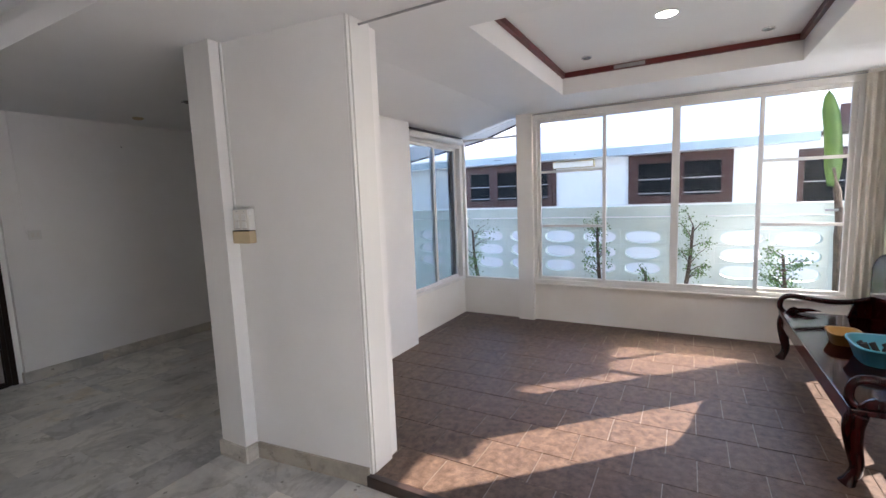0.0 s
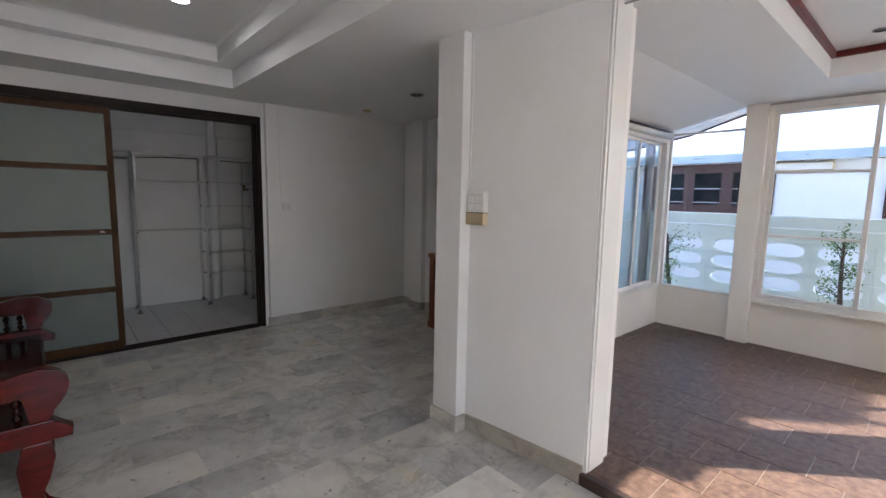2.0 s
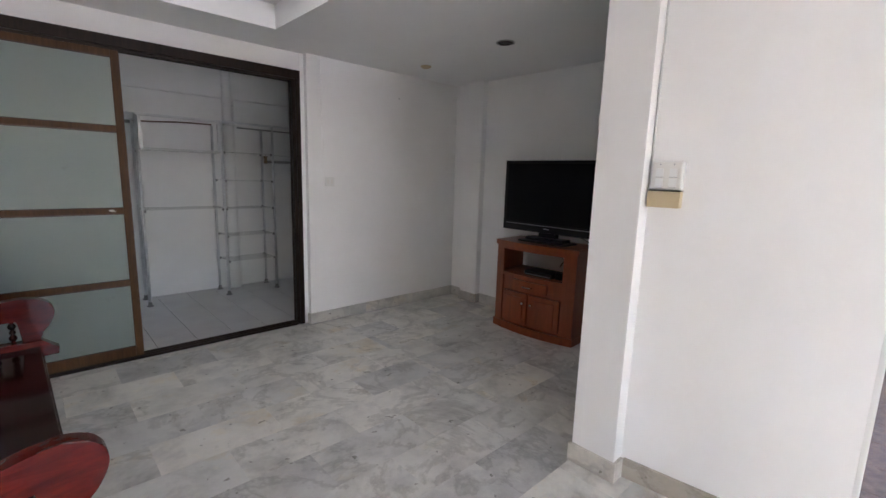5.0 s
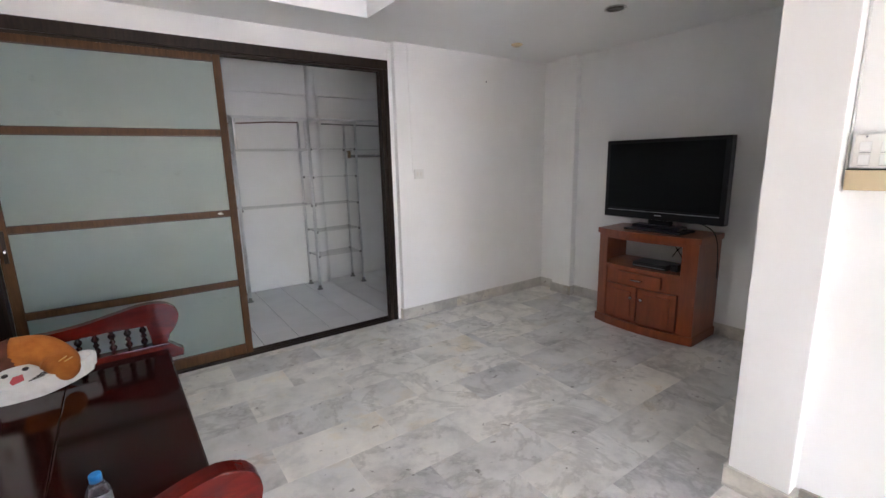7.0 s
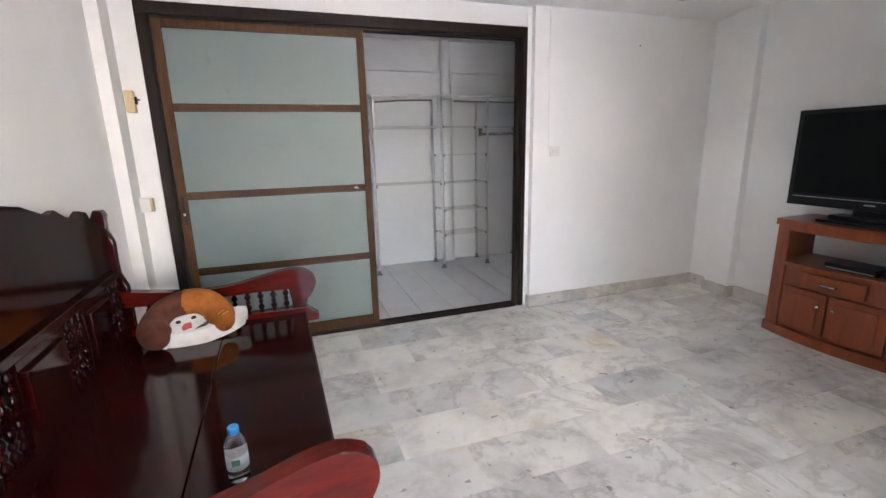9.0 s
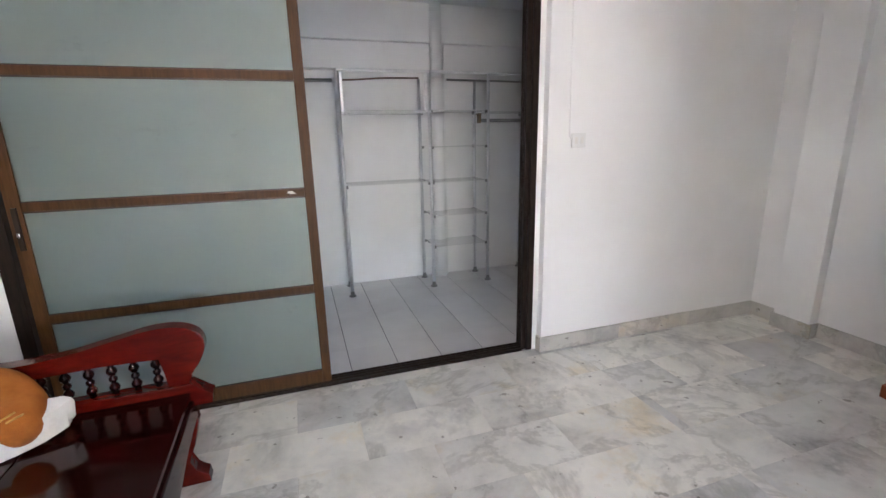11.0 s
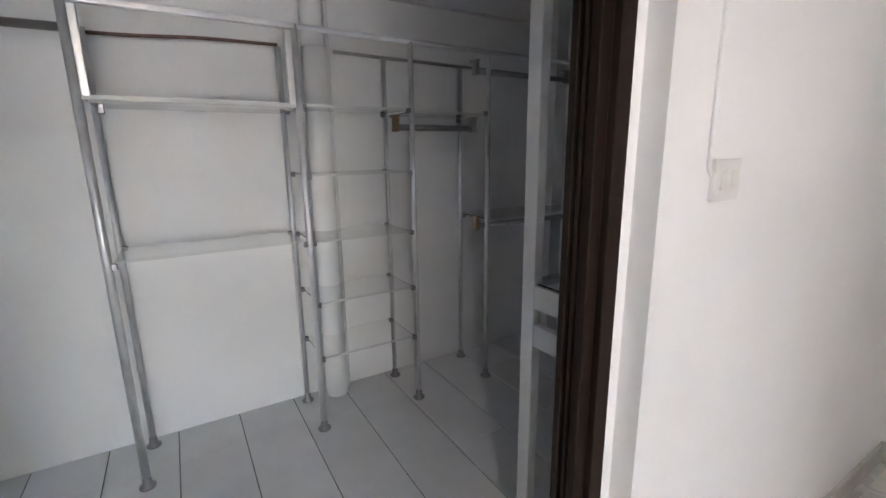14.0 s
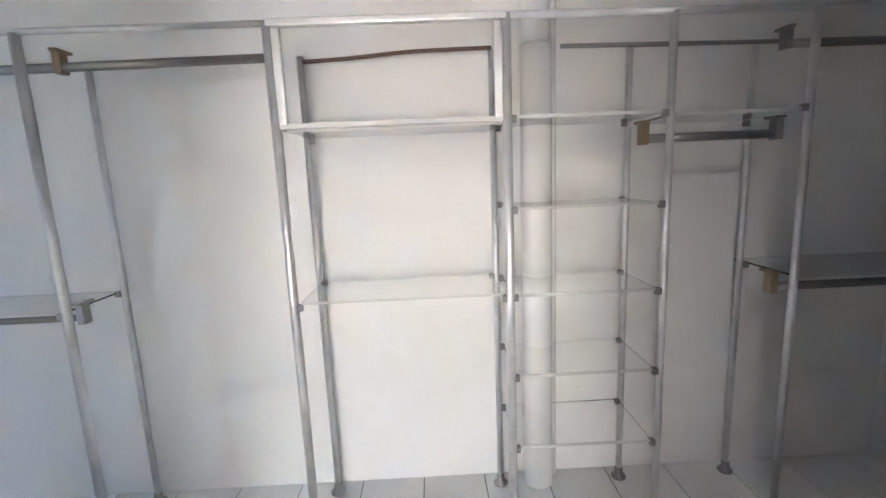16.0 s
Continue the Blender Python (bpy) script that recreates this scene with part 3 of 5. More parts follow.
part("window_frame", boxes((4.0, 2.215, 0.50, 5.31, 2.30, 0.54), (4.0, 2.215, 2.13, 5.31, 2.30, 2.28), (4.0, 2.215, 0.54, 4.04, 2.30, 2.13), (5.24, 2.215, 0.54, 5.31, 2.30, 2.13), bevel=0.003), ALU, win3)
for x0, x1, y in ((4.04, 4.68, 2.245), (4.64, 5.24, 2.275)):
    s = part("window_sash", boxes((x0, y, 0.54, x0 + 0.035, y + 0.025, 2.13), (x1 - 0.035, y, 0.54, x1, y + 0.025, 2.13), (x0 + 0.035, y, 0.54, x1 - 0.035, y + 0.025, 0.575), (x0 + 0.035, y, 2.10, x1 - 0.035, y + 0.025, 2.13), bevel=0.002), ALU, win3)
    p = part("pane", boxes((x0 + 0.03, y + 0.01, 0.57, x1 - 0.03, y + 0.015, 2.105)), TINTED, s)
    p.visible_shadow = False
blind = thing("roller_blind", (4.6, 2.17, 2.2), "white roller blind rolled up over the side window", "blind")
part("roll", tube(bmesh.new(), [(4.03, 2.172, 2.195), (5.20, 2.172, 2.195)], 0.034, 14), WHITE_PVC, blind)
part("head_rail", boxes((4.02, 2.15, 2.236, 5.21, 2.21, 2.248), bevel=0.002), DARK_EDGE, blind, "dark slim head rail")
part("bottom_bar", boxes((4.04, 2.205, 2.14, 5.19, 2.213, 2.162), bevel=0.002), ALU, blind)
win4 = thing("window_4", (4.4, -1.8, 0.5), "white aluminium side windows of the sunroom", "window")
tagged(win4, kind="structure")
part("window_frame", boxes((2.45, -1.82, 0.505, 5.24, -1.77, 0.545), (2.45, -1.82, 2.31, 5.24, -1.77, 2.35), (2.45, -1.82, 0.545, 2.49, -1.77, 2.31), (3.82, -1.82, 0.545, 3.86, -1.77, 2.31), (5.2, -1.82, 0.545, 5.24, -1.77, 2.31), bevel=0.003), ALU, win4)
# Frame of the added daylight opening, without panes.
south_opening = thing("unseen_opening", (0.5, -3.04, 0), "white frame of an unseen opening added to let daylight in", "door")
tagged(south_opening, kind="structure")
part("door_frame", boxes((-0.25, -3.07, 0, -0.20, -3.0, 2.3), (1.20, -3.07, 0, 1.25, -3.0, 2.3), (-0.20, -3.07, 2.25, 1.20, -3.0, 2.3), (0.48, -3.06, 0, 0.53, -3.01, 2.25), (-0.20, -3.07, 0, 1.20, -3.0, 0.03)), ALU, south_opening)

# curtain track on the sunroom ceiling along the windows, and one at the opening
for pts, label in (([(5.27, 1.30, 2.425), (5.27, -1.60, 2.425)], "thin grey curtain track over the windows"), ([(2.14, 1.20, 2.42), (2.14, -1.74, 2.42)], "thin grey curtain track at the opening")):
    single("curtain_track", tube(bmesh.new(), pts, 0.006, 8), GREY_PLASTIC, label, "curtain track")


def curtain(x0, y0, x1, y1, z0, z1, folds, label):
    bm = bmesh.new()
    a, b = Vector((x0, y0)), Vector((x1, y1))
    side = Vector((-(b - a).y, (b - a).x)).normalized()
    n = folds * 8
    rows = []
    for z in (z1, (z0 + z1) / 2, z0):
        row = []
        for k in range(n + 1):
            p = a.lerp(b, k / n) + side * 0.022 * math.sin(2 * math.pi * k / 8) * (1.0 if z < z1 else 0.7)
            row.append(bm.verts.new((p.x, p.y, z)))
        rows.append(row)
    for r, s in zip(rows, rows[1:]):
        for k in range(n):
            bm.faces.new((r[k], r[k + 1], s[k + 1], s[k])).smooth = True
    geom = bmesh.ops.solidify(bm, geom=bm.faces[:], thickness=0.003)
    return single("curtain", bm, CURTAIN, label, "curtain", group="sunroom curtains")


curtain(5.20, -1.50, 5.20, -1.72, 0.10, 2.41, 4, "cream curtain drawn aside at the window corner")
# These two hang out of view, added to leave one gap for the sun.
curtain(4.95, -1.69, 5.21, -1.69, 0.10, 2.34, 4, "unseen cream curtain added beside the corner pilaster to trim sunlight")
curtain(2.50, -1.69, 4.42, -1.69, 0.62, 2.34, 20, "unseen cream curtain added across the side windows to mask the sun")


# ---- living room things ----
def spindle(bm, x, y, z0, z1, r=0.017):
    h = z1 - z0
    prof = [(0.5, 0), (0.75, 0.04), (0.5, 0.09), (0.95, 0.17), (1.1, 0.25), (0.75, 0.34), (0.42, 0.40), (0.85, 0.46), (0.85, 0.54), (0.42, 0.60), (0.75, 0.66), (1.1, 0.75), (0.95, 0.83), (0.5, 0.91), (0.75, 0.96), (0.5, 1.0)]
    return lathe(bm, (x, y, z0), [(r * a, h * b) for a, b in prof], 10)


def settee():
    """Rosewood settee: front edge at x = 0, back at the wall, from y = 2.66 to 4.50."""
    t = thing("settee", (-0.45, 3.58, 0), "polished dark red rosewood settee with turned spindles", "settee")
    ya, yb, zs = 2.66, 4.50, 0.42
    part("seat", boxes((-0.95, ya + 0.02, zs - 0.035, -0.48, yb - 0.02, zs), (-0.477, ya + 0.02, zs - 0.035, -0.03, yb - 0.02, zs), bevel=0.004), ROSEWOOD, t, "glossy dark wooden seat boards")
    part("front_rail", boxes((-0.055, ya + 0.04, 0.30, -0.02, yb - 0.04, zs - 0.035), bevel=0.006), ROSEWOOD, t)
    bm = bmesh.new()
    n = 24
    low = [(-0.0 + ya + 0.14 + (yb - ya - 0.28) * k / n, 0.245 + 0.03 * math.cos(4 * math.pi * k / n)) for k in range(n + 1)]
    plate(bm, low + [(yb - 0.14, 0.31), (ya + 0.14, 0.31)], 0.02, "x", -0.05)
    part("apron", bm, ROSEWOOD_LIT, t)
    for y, m in ((ya, ROSEWOOD_LIT), (yb - 0.06, ROSEWOOD_LIT)):
        # end frame: lower rail, scrolled arm, spindles
        dip = 0.03 if y == ya else 0.0
        arm = [(-0.97, 0.68 - dip / 2), (-0.80, 0.655 - dip), (-0.60, 0.635 - dip / 2), (-0.42, 0.645 - dip), (-0.26, 0.675 - dip), (-0.13, 0.70 - dip / 2), (-0.03, 0.695), (0.035, 0.655), (0.045, 0.60), (0.02, 0.54), (-0.02, 0.49), (-0.025, 0.455), (-0.10, 0.455), (-0.11, 0.585), (-0.30, 0.585), (-0.60, 0.575), (-0.97, 0.585)]
        outline = [(p.x, p.y) for p in smooth_line([(a, b, 0) for a, b in arm[:12]], 4)] + arm[12:]
        bm = bmesh.new()
        plate(bm, outline, 0.06, "y", y, 0.006)
        a = part("arm", bm, m, t, "scrolled arm in lit rosewood red with worn edges")
        bm = bmesh.new()
        foot = [(-0.97, 0.36), (0.045, 0.36), (0.05, 0.40), (0.02, 0.42), (-0.02, 0.455), (-0.97, 0.455)]
        plate(bm, foot, 0.07, "y", y - 0.005, 0.005)
        part("lower_rail", bm, m, t)
        for k in range(11):
            part("spindle", spindle(bmesh.new(), -0.135 - 0.072 * k, y + 0.03, 0.455, 0.58), ROSEWOOD, t)
        for x, s in ((-0.03, 1), (-0.90, -1)):
            leg = [(-0.10, 0.36), (0.0, 0.36), (0.01, 0.28), (-0.015, 0.18), (-0.05, 0.11), (-0.03, 0.06), (0.015, 0.035), (0.02, 0.0), (-0.09, 0.0), (-0.105, 0.06), (-0.115, 0.14), (-0.125, 0.25)]
            bm = bmesh.new()
            plate(bm, [(x + s * a, b) for a, b in leg], 0.07, "y", y - 0.004, 0.006)
            part("leg", bm, m, t)
    # back: posts, lower panel row, tall upper panel, scalloped crest
    for y in (ya + 0.0, yb - 0.055):
        bm = bmesh.new()
        plate(bm, [(-1.03, 0.3), (-0.93, 0.3), (-0.93, 0.70), (-0.965, 0.78), (-0.955, 0.95), (-0.985, 1.02), (-0.97, 1.10), (-0.985, 1.125), (-1.02, 1.125), (-1.04, 1.08), (-1.03, 0.9)], 0.055, "y", y, 0.006)
        part("back_post", bm, ROSEWOOD, t)
    part("back_rail", boxes((-1.0, ya + 0.055, 0.42, -0.945, yb - 0.055, 0.455), (-1.005, ya + 0.055, 0.765, -0.955, yb - 0.055, 0.805), bevel=0.005), ROSEWOOD, t)
    yc, half = (ya + yb) / 2, (yb - ya) / 2 - 0.055
    cells = [(-1.0, -0.80, "s"), (-0.80, -0.42, "p"), (-0.42, -0.22, "s"), (-0.22, 0.22, "p"), (0.22, 0.42, "s"), (0.42, 0.80, "p"), (0.80, 1.0, "s")]
    for a, b, kind in cells:
        y0, y1 = yc + a * half, yc + b * half
        if kind == "p":
            part("back_panel", boxes((-0.995, y0 + 0.01, 0.455, -0.965, y1 - 0.01, 0.765), (-0.975, y0 + 0.045, 0.50, -0.95, y1 - 0.045, 0.72), bevel=0.006), ROSEWOOD, t)
        else:
            for k in range(3):
                y = y0 + (y1 - y0) * (k + 0.5) / 3
                for z0, z1 in ((0.455, 0.605), (0.615, 0.765)):
                    part("spindle", spindle(bmesh.new(), -0.972, y, z0, z1, 0.0145), ROSEWOOD, t)
            part("cross_bar", boxes((-0.99, y0, 0.602, -0.955, y1, 0.618)), ROSEWOOD, t)
    crest = [(-1.0, 1.03), (-0.9, 1.08), (-0.83, 1.08), (-0.78, 1.14), (-0.70, 1.155), (-0.62, 1.12), (-0.52, 1.15), (-0.42, 1.19), (-0.34, 1.17), (-0.25, 1.20), (-0.12, 1.235), (0.0, 1.25)]
    top = [(yc + a * half, z) for a, z in crest] + [(yc - a * half, z) for a, z in crest[-2::-1]]
    bm = bmesh.new()
    plate(bm, [(yc - half, 0.80)] + top + [(yc + half, 0.80)], 0.03, "x", -1.01, 0.005)
    part("backrest", bm, ROSEWOOD, t, "tall dark backrest board with scalloped crest")
    t.rotation_euler = (0, 0, radians(1.8))
    t.location.x -= 0.03
    return t


settee()


def blob(bm, points, radii, flat=1.0, sides=14):
    """A soft bolster along points, flattened in height."""
    z0 = points[0][2]
    first = len(bm.verts)
    tube(bm, points, radii, sides)
    bm.verts.ensure_lookup_table()
    for v in bm.verts[first:]:
        v.co.z = z0 + (v.co.z - z0) * flat
    return bm


def rounded(line, r, round_first, round_last, cap=0.085):
    """Radii along a line, closing to a dome at the chosen ends."""
    run = [0.0]
    for p, q in zip(line, line[1:]):
        run.append(run[-1] + (Vector(q) - Vector(p)).length)
    out = []
    for d in run:
        f = 1.0
        if round_first:
            f = min(f, math.sqrt(max(0.02, 1 - max(0.0, 1 - d / cap) ** 2)))
        if round_last:
            f = min(f, math.sqrt(max(0.02, 1 - max(0.0, 1 - (run[-1] - d) / cap) ** 2)))
        out.append(r * f)
    return out


cushion = thing("neck_cushion", (-0.68, 4.20, 0.42), "brown and orange curved neck cushion on a white plush pad", "cushion")


def leant(bm, flat=0.421, rise=0.34):
    """Tilts a flat piece up towards the settee's arm."""
    for v in bm.verts:
        k = min(1.0, max(0.0, (v.co.z - flat) / 0.02))
        v.co.z += k * (v.co.y - 4.06) * rise + (1 - k) * max(0.0, v.co.y - 4.18) * 0.3
    return bm


line = smooth_line([(-0.765, 4.155, 0.490), (-0.835, 4.205, 0.497), (-0.845, 4.285, 0.52), (-0.795, 4.355, 0.565), (-0.705, 4.378, 0.592)], 7)
part("brown_half", blob(bmesh.new(), line, rounded(line, 0.077, True, False, 0.072), 1.0, 20), BROWN_FAB, cushion, "brown half of the cushion")
line = smooth_line([(-0.717, 4.377, 0.592), (-0.625, 4.37, 0.585), (-0.555, 4.325, 0.54), (-0.535, 4.26, 0.512), (-0.552, 4.20, 0.50)], 7)
part("orange_half", blob(bmesh.new(), line, rounded(line, 0.078, False, True, 0.072), 1.0, 20), ORANGE_FAB, cushion, "orange half of the cushion")
for k in range(2):
    part("stitching", tube(bmesh.new(), [(-0.527 + 0.02 * k, 4.175, 0.574 - 0.006 * k), (-0.502 + 0.02 * k, 4.215, 0.579 - 0.010 * k)], 0.003, 6), YELLOW, cushion, "yellow stitched mark")
bm = bmesh.new()
pad = [(-0.79, 4.18), (-0.72, 4.165), (-0.62, 4.175), (-0.52, 4.215), (-0.45, 4.26), (-0.40, 4.325), (-0.48, 4.33), (-0.58, 4.33), (-0.70, 4.33), (-0.80, 4.28), (-0.83, 4.17)]
plate(bm, [(p.x, p.y) for p in smooth_line([(a, b, 0) for a, b in pad + pad[:1]], 4)[:-1]], 0.038, "z", 0.421, 0.017)
part("white_pad", leant(bm), WHITE_FAB, cushion, "white plush pad")
bm = bmesh.new()
plate(bm, [(-0.705, 4.235), (-0.672, 4.245), (-0.662, 4.205), (-0.70, 4.185), (-0.712, 4.205)], 0.004, "z", 0.4585)
part("pink_patch", leant(bm), PINK, cushion, "small pink patch")
for k in range(5):
    bm = bmesh.new()
    x, y = -0.645 + 0.012 * k, 4.188 + 0.012 * k
    plate(bm, [(x, y), (x + 0.055, y + 0.018), (x + 0.055, y + 0.021), (x, y + 0.004)], 0.003, "z", 0.4585)
    part("dark_stripe", leant(bm), DARK_PATCH, cushion)
for x, y in ((-0.735, 4.258), (-0.665, 4.282)):
    part("dark_dot", leant(lathe(bmesh.new(), (x, y, 0.458), [(0.013, 0), (0.013, 0.003), (0.004, 0.004)], 10)), DARK_PATCH, cushion)

bottle = thing("water_bottle", (-0.335, 3.04, 0.42), "clear plastic water bottle with blue cap on the settee", "bottle")
part("body", lathe(bmesh.new(), (-0.335, 3.04, 0.421), [(0.026, 0), (0.031, 0.006), (0.032, 0.03), (0.0305, 0.036), (0.032, 0.042), (0.032, 0.115), (0.029, 0.13), (0.016, 0.155), (0.013, 0.16)], 20), BOTTLE, bottle)
part("label", lathe(bmesh.new(), (-0.335, 3.04, 0.421), [(0.0326, 0.045), (0.0326, 0.092)], 20), LABEL, bottle, "pale printed paper label")
part("label_mark", boxes((-0.347, 3.0055, 0.485, -0.323, 3.008, 0.505)), GREEN_PATCH, bottle)
part("cap", lathe(bmesh.new(), (-0.335, 3.04, 0.578), [(0.016, 0), (0.016, 0.02), (0.0145, 0.023)], 18), BLUE, bottle, "blue screw cap")

# television cabinet, front towards -x; own frame: x along its width, y to its back
cab = thing("tv_cabinet", (3.235, 3.49, 0), "reddish-brown wooden television cabinet with bowed front", "cabinet", turn=-87.5)
W, D, H = 0.83, 0.40, 0.85


def bow(x, depth=0.055):
    return -depth * (1 - (2 * x / W) ** 2)


def bowed(z0, z1, out=0.0, back=D, x0=-W / 2, x1=W / 2, depth=0.055, thick=None):
    bm = bmesh.new()
    xs = [x0 + (x1 - x0) * k / 10 for k in range(11)]
    front = [(x, bow(x, depth) - out) for x in xs]
    rear = [(x1, back), (x0, back)] if thick is None else [(x, y + thick) for x, y in reversed(front)]
    return plate(bm, front + rear, z1 - z0, "z", z0, 0.003)


part("plinth", bowed(0.0, 0.07, 0.012, x0=-W / 2 - 0.012, x1=W / 2 + 0.012), CAB_WOOD, cab)
part("top", bowed(H - 0.045, H, 0.012, x0=-W / 2 - 0.015, x1=W / 2 + 0.015), CAB_WOOD, cab)
part("side", boxes((-W / 2, 0.0, 0.07, -W / 2 + 0.025, D, H - 0.045)), CAB_WOOD, cab)
part("side", boxes((W / 2 - 0.025, 0.0, 0.07, W / 2, D, H - 0.045)), CAB_WOOD, cab)
part("front_stile", bowed(0.07, H - 0.045, 0.0, x0=-W / 2, x1=-W / 2 + 0.09, thick=0.03), CAB_WOOD, cab)
part("front_stile", bowed(0.07, H - 0.045, 0.0, x0=W / 2 - 0.11, x1=W / 2, thick=0.03), CAB_WOOD, cab)
part("shelf", bowed(0.525, 0.55, 0.0), CAB_WOOD, cab)
part("top_rail", bowed(H - 0.075, H - 0.045, 0.0, x0=-W / 2 + 0.09, x1=W / 2 - 0.11, thick=0.03), CAB_WOOD, cab)
part("carcass", bowed(0.07, 0.525, -0.02, x0=-W / 2 + 0.025, x1=W / 2 - 0.025), CAB_WOOD, cab)
dr = part("drawer", bowed(0.41, 0.505, 0.008, x0=-0.19, x1=0.17, thick=0.03), CAB_WOOD, cab)
part("handle", tube(bmesh.new(), [(-0.06, bow(0) - 0.01, 0.455), (-0.055, bow(0) - 0.035, 0.455), (0.02, bow(0) - 0.035, 0.455), (0.025, bow(0) - 0.01, 0.455)], 0.006, 8), CHROME, dr, "chrome bow handle")
for x0, x1, kx in ((-0.31, -0.02, -0.055), (-0.005, 0.295, 0.035)):
    dd = part("door", bowed(0.095, 0.385, 0.006, x0=x0, x1=x1, thick=0.025), CAB_WOOD, cab)
    part("raised_panel", bowed(0.135, 0.345, 0.014, x0=x0 + 0.045, x1=x1 - 0.045, thick=0.02), CAB_WOOD, dd)
    part("knob", lathe(bmesh.new(), (kx, bow(kx) - 0.028, 0.30), [(0.006, -0.012), (0.013, -0.006), (0.014, 0.004), (0.008, 0.012)], 12), CHROME, dd, "round chrome knob")

box_tv = thing("set_top_box", (3.30, 3.47, 0.55), "flat black set-top box with adapter on the shelf", "set-top box", turn=-87.5)
part("body", boxes((-0.13, -0.05, 0.001, 0.15, 0.14, 0.045), bevel=0.004), BLACK, box_tv)
part("front_strip", boxes((-0.12, -0.053, 0.012, 0.14, -0.05, 0.018)), GREY_PLASTIC, box_tv)
part("adapter", boxes((0.17, -0.02, 0.001, 0.23, 0.05, 0.06), bevel=0.008), BLACK, box_tv)

tv = thing("television", (3.38, 3.47, H), "large black flat television on a low swivel base", "television", turn=-90)
TW, Z0, Z1 = 1.0, 0.09, 0.745
part("base", boxes((-0.24, -0.12, 0.001, 0.24, 0.12, 0.02), (-0.20, -0.06, 0.02, 0.20, 0.07, 0.05), bevel=0.008), BLACK, tv)
part("neck", boxes((-0.09, -0.01, 0.04, 0.09, 0.05, Z0 + 0.05), bevel=0.004), BLACK, tv)
part("housing", boxes((-TW / 2, -0.025, Z0, TW / 2, 0.05, Z1), (-0.35, 0.05, Z0 + 0.1, 0.35, 0.085, Z1 - 0.1), bevel=0.006), BLACK, tv)
part("screen", boxes((-TW / 2 + 0.035, -0.028, Z0 + 0.085, TW / 2 - 0.035, -0.0245, Z1 - 0.03)), SCREEN, tv, "dull black switched-off screen")
part("lower_line", boxes((-TW / 2 + 0.035, -0.0285, Z0 + 0.062, TW / 2 - 0.035, -0.0245, Z0 + 0.066)), GREY_PLASTIC, tv)
part("maker_mark", boxes((-0.03, -0.0285, Z0 + 0.035, 0.03, -0.0245, Z0 + 0.043)), GREY_PLASTIC, tv)
part("sticker", boxes((-TW / 2 - 0.001, -0.02, 0.30, -TW / 2 - 0.0035, 0.02, 0.40)), WHITE_PVC, tv, "white type sticker on the edge")
for pts in ([(3.46, 3.25, 0.95), (3.44, 3.09, 0.90), (3.47, 3.05, 0.80), (3.50, 3.045, 0.62), (3.52, 3.05, 0.52), (3.55, 3.055, 0.50)], [(3.60, 3.50, 0.83), (3.61, 3.45, 0.72), (3.62, 3.40, 0.64), (3.60, 3.36, 0.60)], [(3.62, 3.30, 0.78), (3.62, 3.36, 0.72), (3.62, 3.42, 0.66), (3.60, 3.45, 0.60)]):
    single("cable", tube(bmesh.new(), smooth_line(pts, 5), 0.004, 6), BLACK, "thin black power cable behind the cabinet", "cable", group="television cables")


def switch_plate(x, y, z, axis, w=0.07, h=0.115, n=2, mat=WHITE_PVC, label="white double wall switch"):
    """axis: the way that the plate faces, -x, +x or -y."""
    turn = {"-y": 0, "-x": -90, "+x": 90}[axis]
    t = thing("wall_switch", (x, y, z), label, "switch", turn=turn)
    part("plate", boxes((-w / 2, -0.012, -h / 2, w / 2, 0.0, h / 2), bevel=0.003), mat, t)
    for k in range(n):
        cx = (k + 0.5) / n * (w - 0.016) - (w - 0.016) / 2
        part("rocker", boxes((cx - 0.009, -0.016, -0.02, cx + 0.009, -0.011, 0.02), bevel=0.002), GREY_PLASTIC if mat is BEIGE_PVC else ALU, t)
    return t


switch_plate(2.015, YR, 1.345, "-y", 0.095, 0.085, 2, WHITE_PVC, "white double socket plate on the wall")
t = thing("wall_switch", (1.972, 1.942, 1.465), "white surface-mounted switch box with four rockers", "switch", turn=-84)
part("box", boxes((-0.068, -0.040, -0.061, 0.056, 0.0, 0.060), bevel=0.004), WHITE_PVC, t)
part("plate", boxes((-0.062, -0.046, -0.056, 0.052, -0.0402, 0.055), bevel=0.003), ALU, t)
for cx in (-0.032, 0.022):
    for cz in (-0.031, 0.012):
        part("rocker", boxes((cx - 0.015, -0.051, cz - 0.017, cx + 0.015, -0.0455, cz + 0.017), bevel=0.002), WHITE_PVC, t)
        part("rocker_gap", boxes((cx - 0.015, -0.0475, cz - 0.0205, cx + 0.015, -0.0465, cz - 0.0185)), GREY_PLASTIC, t)
for cx in (-0.032, 0.022):
    part("screw", lathe(bmesh.new(), (cx, -0.046, 0.046), [(0.003, -0.003), (0.003, 0.003)], 8), GREY_PLASTIC, t)
t = thing("junction_box", (1.972, 1.942, 1.363), "yellowed plastic junction box below the switch", "junction box", turn=-84)
part("body", boxes((-0.074, -0.048, -0.034, 0.056, 0.0, 0.036), bevel=0.003), BEIGE_PVC, t)
part("lid_seam", boxes((-0.074, -0.0485, 0.0365, 0.056, -0.002, 0.0395)), BLACK, t, "dark seam under the switch")
t = thing("wall_switch", (-0.98, YD, 1.715), "yellowed surface-mounted switch box beside the sliding door", "switch")
part("box", boxes((-1.005, YD - 0.045, 1.65, -0.957, YD, 1.78), bevel=0.004), BEIGE_PVC, t)
